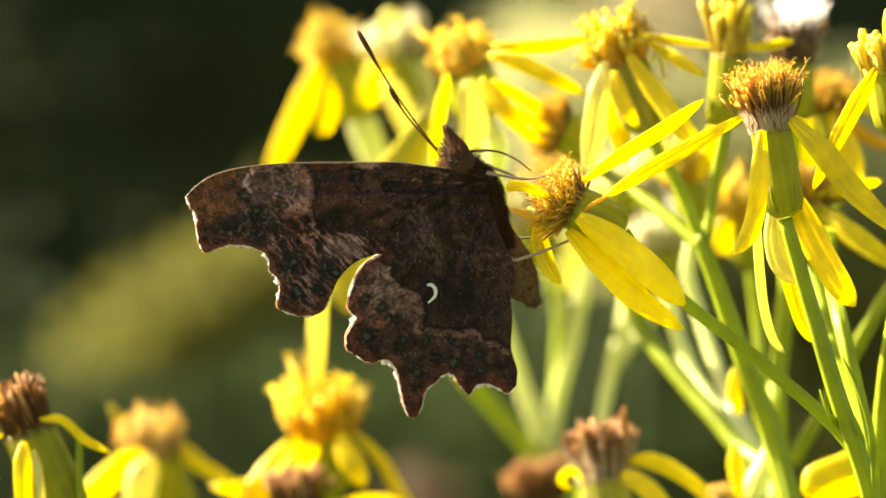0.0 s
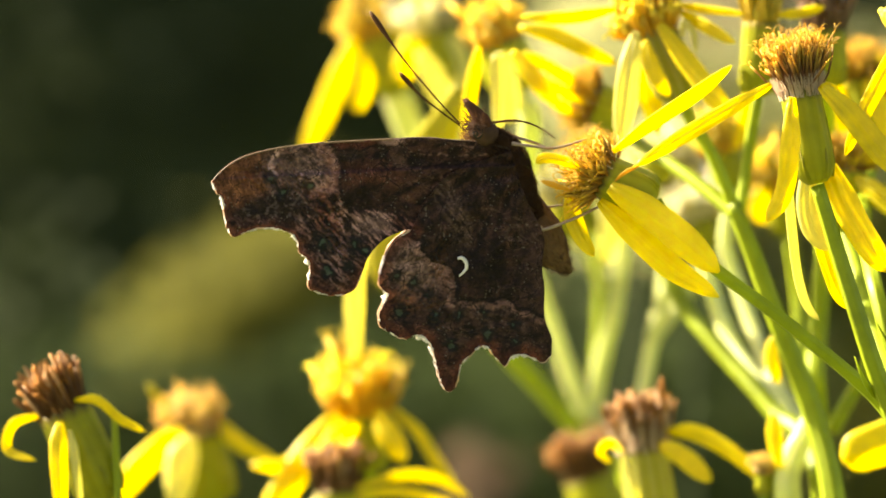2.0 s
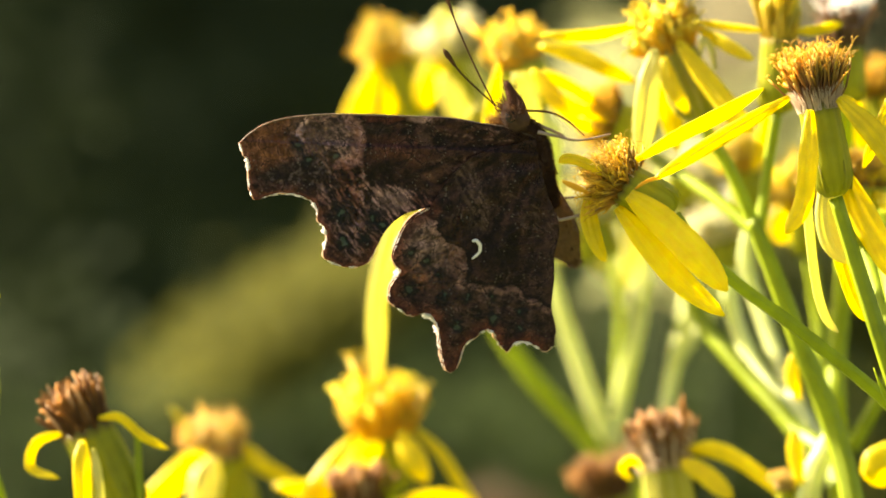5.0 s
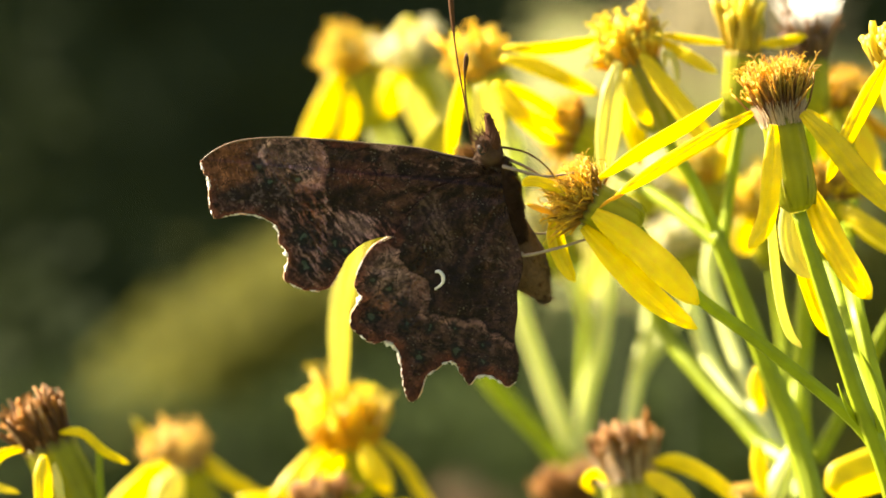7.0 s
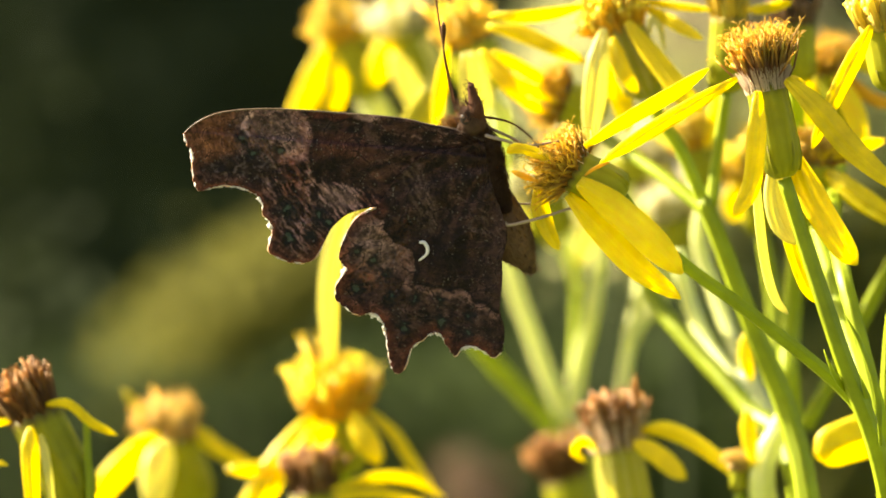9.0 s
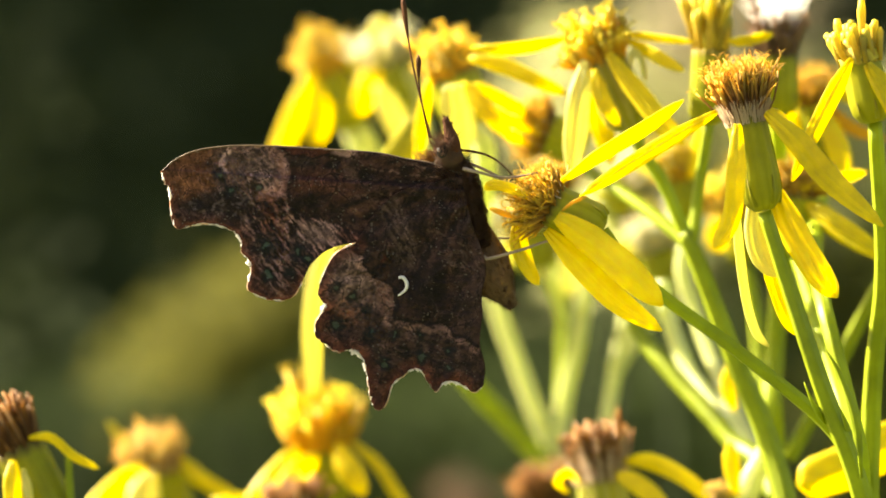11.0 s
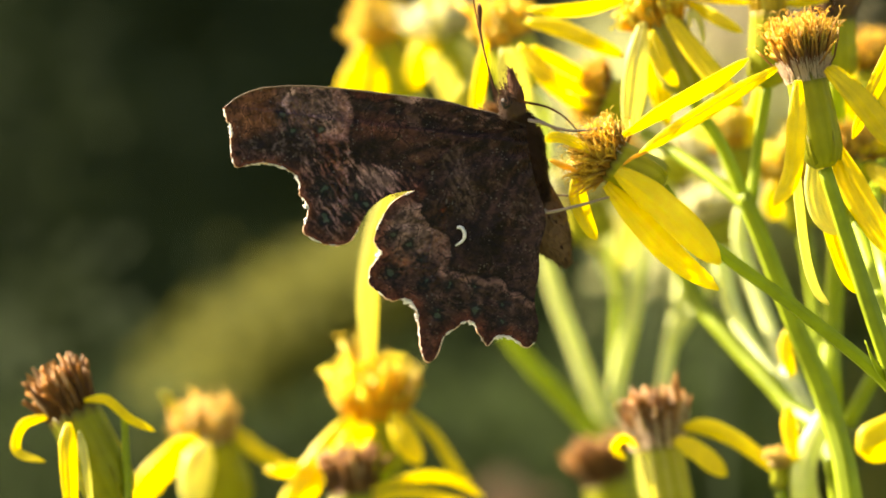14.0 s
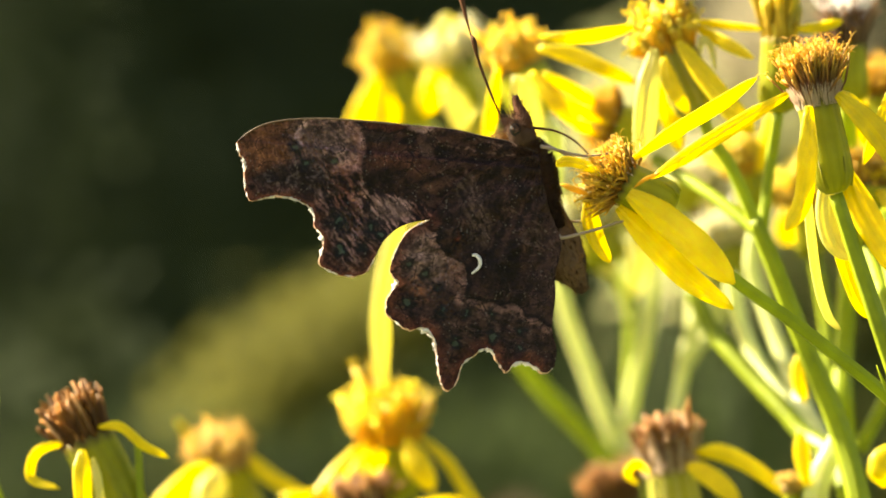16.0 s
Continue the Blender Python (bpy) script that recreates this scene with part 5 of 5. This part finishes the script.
        path = spline([local((-1.50, 0.86) + (y * 0.45,)), local((-2.21, 2.26) + (y * 0.5,)), local((-2.91, 3.22) + (y * 0.4,)), local((-3.41, 3.97) + (y * 0.3,))], 10)
        tube(bm, path, [0.35, 0.62, 0.74, 0.70, 0.62, 0.52, 0.44, 0.38, 0.32, 0.30, 0.20], 8)
        for k in range(110):
            i = rnd.randint(0, 9)
            q = path[i].lerp(path[i + 1], rnd.random()) + Vector((rnd.gauss(0, 0.3), rnd.gauss(0, 0.3), rnd.gauss(0, 0.15)))
            o = (path[i + 1] - path[i]).normalized() + Vector((rnd.gauss(0, 0.6), rnd.gauss(0, 0.6), rnd.gauss(0, 0.3)))
            tube(bm, [q, q + o.normalized() * rnd.uniform(0.14, 0.34)], [0.04, 0.014], 3, caps=False)
        part("palp", bm, PALP, head, "pointed furry palp")
    feelers = []
    for pts, y in (([(-3.91, 1.71), (-6.02, 4.43), (-8.52, 8.04), (-10.88, 12.06)], 0.6), ([(-4.11, 1.81), (-5.77, 3.62), (-7.37, 5.53), (-8.68, 7.64)], -0.6)):
        bm = bmesh.new()
        path = spline([local(p + (y * (1 + i),)) for i, p in enumerate(pts)], 40)
        rr = [0.074 + 0.010 * (i % 2) + 0.16 * ramp01(i, 29, 36) * (1 - 0.45 * ramp01(i, 38, 40)) for i in range(41)]
        tube(bm, path, rr, 8)
        ant = part("antenna", bm, HORN, head, "thin dark clubbed antenna", at=path[0])
        feelers.append(ant)
        bm = bmesh.new()
        tube(bm, [path[-1], path[-1] + (path[-1] - path[-2]).normalized() * 0.22], [0.16, 0.07], 8)
        part("club_tip", bm, HORN_TIP, ant)
    bm = bmesh.new()
    tube(bm, spline([local((-1.20, 1.71) + (0.0,)), local((1.01, 1.74) + (0.0,)), local((2.76, 1.16) + (-0.2,)), local((4.42, -0.01) + (-0.4,))], 24), [0.13 - 0.003 * i for i in range(25)], 6)
    tongue = part("proboscis", bm, HORN, head, "thin curved proboscis", at=local((-1.20, 1.71) + (0.0,)))
    # ruff of longer hair behind the head
    bm = bmesh.new()
    for k in range(480):
        p = Vector(local((-2.40, 0.05) + (0.0,))) + Vector((rnd.gauss(0, 0.65), rnd.uniform(0.5, 1.4), rnd.gauss(0, 0.35)))
        o = Vector((rnd.gauss(-0.55, 0.35), rnd.gauss(0, 0.4), rnd.gauss(0.75, 0.3))).normalized()
        tube(bm, [p, p + o * rnd.uniform(0.5, 1.1)], [0.035, 0.010], 3, caps=False)
    part("ruff", bm, RUFF, ob, "golden brown ruff")
    # legs
    for pts, r in (([(0.30, -0.05, -1.2), (0.90, -0.12, -1.6), (1.88, -0.27, -1.7), (3.20, -0.52, -1.7), (4.65, -0.50, -1.6), (6.86, 0.06, -1.5)], 0.15),
                   ([(0.55, 0.34, 0.6), (2.64, -0.44, 0.8), (3.86, -1.10, 0.9)], 0.14),
                   ([(2.60, -7.70, -1.2), (3.13, -7.86, -1.4), (6.02, -6.80, -1.8), (7.94, -5.99, -1.8), (9.32, -5.70, -1.6)], 0.15),
                   ([(2.40, -6.19, 0.8), (3.87, -6.29, 1.0), (5.46, -6.14, 1.1)], 0.12)):
        bm = bmesh.new()
        path = spline([local(p) for p in pts], 16)
        tube(bm, path, [r * (1.15 - 0.5 * i / 16) for i in range(17)], 7)
        part("leg", bm, LEG, ob, "slender grey leg")
    return ob, far_fore, far_hind, head, feelers, tongue


moth, far_fore, far_hind, moth_head, feelers, tongue = butterfly()


# ---- what moves ----
def turned(base, axis, degrees):
    return Matrix.Translation(base) @ Matrix.Rotation(radians(degrees), 4, axis)


def motions():
    flutter = [(0.0, 0), (6.0, 0), (6.08, 0), (6.2, 12), (6.3, 7), (6.4, 0), (6.5, 0), (16.0, 0)]
    hinge = Vector((0.36, 0.0, -0.93)).normalized()
    for w in (far_fore, far_hind):
        walk(w, [(t, turned(w.location.copy(), hinge, a)) for t, a in flutter])
    # seconds, turn of the head, of the two antennae and of the proboscis, in degrees
    nod = [
        (0.0, 0.0, 0.0, 0.0, -0.0),
        (0.5, -1.3, -0.1, -2.5, 0.7),
        (1.0, 11.5, 1.3, 2.9, -6.3),
        (1.5, 1.6, 0.2, -3.8, -0.9),
        (2.0, -2.2, -0.2, -6.1, 1.2),
        (2.5, 0.9, 0.1, -7.9, -0.5),
        (3.0, 4.0, 0.4, -14.5, -2.2),
        (3.5, 4.3, 0.5, -20.1, -2.4),
        (6.0, 13.0, 1.4, -2.6, -7.2),
        (6.5, 17.0, 1.9, 10.1, -9.3),
        (7.0, 18.0, 2.0, 12.2, -9.9),
        (7.5, 18.0, 2.0, 13.4, -9.9),
        (8.0, 17.6, 2.0, 6.1, -9.7),
        (8.5, 18.8, 2.1, 7.0, -10.3),
        (9.0, 18.3, 2.0, 8.7, -10.0),
        (9.5, 18.7, 2.1, 6.1, -10.3),
        (10.0, 18.0, 2.0, 10.0, -9.9),
        (12.5, 16.0, 1.8, 11.0, -8.8),
        (13.0, 16.4, 1.8, 10.8, -9.0),
        (13.5, 16.2, 1.8, 6.6, -8.9),
        (14.0, 14.7, 1.6, 6.0, -8.1),
        (14.5, 15.0, 1.7, 5.9, -8.3),
        (15.0, 13.0, 1.4, 6.8, -7.2),
        (15.5, 16.6, 1.8, 1.9, -9.1),
        (16.0, 10.0, 1.1, 2.2, -5.5),
    ]
    for k, ob in enumerate((moth_head, *feelers, tongue)):
        here = ob.location.copy()
        walk(ob, [(row[0], turned(here, Vector((0, 1, 0)), row[k + 1])) for row in nod])
    walk(moth, [
        (0.0, pose(0.00333, 0.00000, 0.80685, 9.0, -0.4, 9.0)),
        (0.5, pose(0.00294, 0.00000, 0.80688, 9.0, -1.6, 9.0)),
        (1.0, pose(0.00366, 0.00000, 0.80736, 9.0, 3.5, 9.0)),
        (1.5, pose(0.00326, 0.00000, 0.80725, 9.6, 1.2, 9.0)),
        (2.0, pose(0.00291, 0.00000, 0.80695, 10.1, -2.2, 9.0)),
        (2.5, pose(0.00309, 0.00000, 0.80724, 10.7, -0.7, 9.0)),
        (3.0, pose(0.00298, 0.00000, 0.80737, 11.2, 0.0, 9.0)),
        (3.5, pose(0.00285, 0.00000, 0.80741, 11.8, -2.3, 9.0)),
        (3.7, pose(0.00302, 0.00000, 0.80766, 12.0, -0.9, 9.0)),
        (5.8, pose(0.00389, 0.00000, 0.80959, 12.4, 5.0, 17.0)),
        (6.0, pose(0.00425, 0.00000, 0.80869, 12.4, 6.8, 9.0)),
        (6.5, pose(0.00401, 0.00000, 0.80765, 12.5, 6.8, 2.0)),
        (7.0, pose(0.00388, 0.00000, 0.80761, 12.1, 6.2, 1.7)),
        (7.5, pose(0.00386, 0.00000, 0.80708, 11.8, 5.6, 1.5)),
        (8.0, pose(0.00392, 0.00000, 0.80786, 11.4, 7.1, 1.2)),
        (8.5, pose(0.00395, 0.00000, 0.80754, 11.0, 7.0, 0.9)),
        (9.0, pose(0.00378, 0.00000, 0.80747, 10.4, 6.2, 0.6)),
        (9.5, pose(0.00367, 0.00000, 0.80781, 9.8, 6.7, 0.4)),
        (10.0, pose(0.00363, 0.00000, 0.80732, 9.2, 5.5, 0.1)),
        (10.2, pose(0.00345, 0.00000, 0.80745, 9.0, 5.4, 0.0)),
        (12.3, pose(0.00379, 0.00000, 0.80726, 3.5, 5.9, 1.8)),
        (12.5, pose(0.00376, 0.00000, 0.80720, 3.0, 5.4, 2.0)),
        (13.0, pose(0.00386, 0.00000, 0.80736, 2.6, 7.0, 2.7)),
        (13.5, pose(0.00387, 0.00000, 0.80749, 2.1, 7.1, 3.3)),
        (14.0, pose(0.00404, 0.00000, 0.80780, 1.7, 8.6, 4.0)),
        (14.5, pose(0.00413, 0.00000, 0.80759, 1.3, 7.8, 4.2)),
        (15.0, pose(0.00382, 0.00000, 0.80759, 0.9, 7.0, 4.5)),
        (15.5, pose(0.00407, 0.00000, 0.80797, 0.4, 8.6, 4.8)),
        (16.0, pose(0.00406, 0.00000, 0.80776, 0.0, 7.3, 5.0)),
    ])
    base = ORIGIN[A]
    walk(landing, [
        (0.0, pose(0.01596 - base.x, 0.00000 - base.y, 0.80142 - base.z, 0, 0.1, 0)),
        (0.5, pose(0.01591 - base.x, 0.00000 - base.y, 0.80142 - base.z, 0, -0.4, 0)),
        (1.0, pose(0.01592 - base.x, 0.00000 - base.y, 0.80132 - base.z, 0, 1.2, 0)),
        (1.5, pose(0.01590 - base.x, 0.00000 - base.y, 0.80144 - base.z, 0, -0.2, 0)),
        (2.0, pose(0.01600 - base.x, 0.00000 - base.y, 0.80147 - base.z, 0, -0.7, 0)),
        (2.5, pose(0.01590 - base.x, 0.00000 - base.y, 0.80147 - base.z, 0, 0.3, 0)),
        (3.0, pose(0.01585 - base.x, 0.00000 - base.y, 0.80130 - base.z, 0, 0.4, 0)),
        (3.5, pose(0.01586 - base.x, 0.00000 - base.y, 0.80163 - base.z, 0, 0.9, 0)),
        (3.7, pose(0.01588 - base.x, 0.00000 - base.y, 0.80150 - base.z, 0, 1.5, 0)),
        (6.0, pose(0.01581 - base.x, 0.00000 - base.y, 0.80151 - base.z, 0, 7.9, 0)),
        (6.5, pose(0.01616 - base.x, 0.00000 - base.y, 0.80138 - base.z, 0, 3.7, 0)),
        (7.0, pose(0.01615 - base.x, 0.00000 - base.y, 0.80141 - base.z, 0, 2.8, 0)),
        (7.5, pose(0.01627 - base.x, 0.00000 - base.y, 0.80134 - base.z, 0, 1.3, 0)),
        (8.0, pose(0.01600 - base.x, 0.00000 - base.y, 0.80136 - base.z, 0, 4.9, 0)),
        (8.5, pose(0.01599 - base.x, 0.00000 - base.y, 0.80132 - base.z, 0, 4.3, 0)),
        (9.0, pose(0.01612 - base.x, 0.00000 - base.y, 0.80130 - base.z, 0, 3.8, 0)),
        (9.5, pose(0.01590 - base.x, 0.00000 - base.y, 0.80138 - base.z, 0, 4.7, 0)),
        (10.0, pose(0.01612 - base.x, 0.00000 - base.y, 0.80130 - base.z, 0, 2.5, 0)),
        (10.2, pose(0.01586 - base.x, 0.00000 - base.y, 0.80122 - base.z, 0, 2.9, 0)),
        (12.5, pose(0.01620 - base.x, 0.00000 - base.y, 0.80134 - base.z, 0, 1.0, 0)),
        (13.0, pose(0.01600 - base.x, 0.00000 - base.y, 0.80127 - base.z, 0, 2.3, 0)),
        (13.5, pose(0.01600 - base.x, 0.00000 - base.y, 0.80142 - base.z, 0, 2.4, 0)),
        (14.0, pose(0.01600 - base.x, 0.00000 - base.y, 0.80133 - base.z, 0, 4.4, 0)),
        (14.5, pose(0.01606 - base.x, 0.00000 - base.y, 0.80139 - base.z, 0, 3.6, 0)),
        (15.0, pose(0.01607 - base.x, 0.00000 - base.y, 0.80130 - base.z, 0, 2.6, 0)),
        (15.5, pose(0.01583 - base.x, 0.00000 - base.y, 0.80148 - base.z, 0, 4.8, 0)),
        (16.0, pose(0.01605 - base.x, 0.00000 - base.y, 0.80173 - base.z, 0, 3.0, 0)),
    ])


motions()
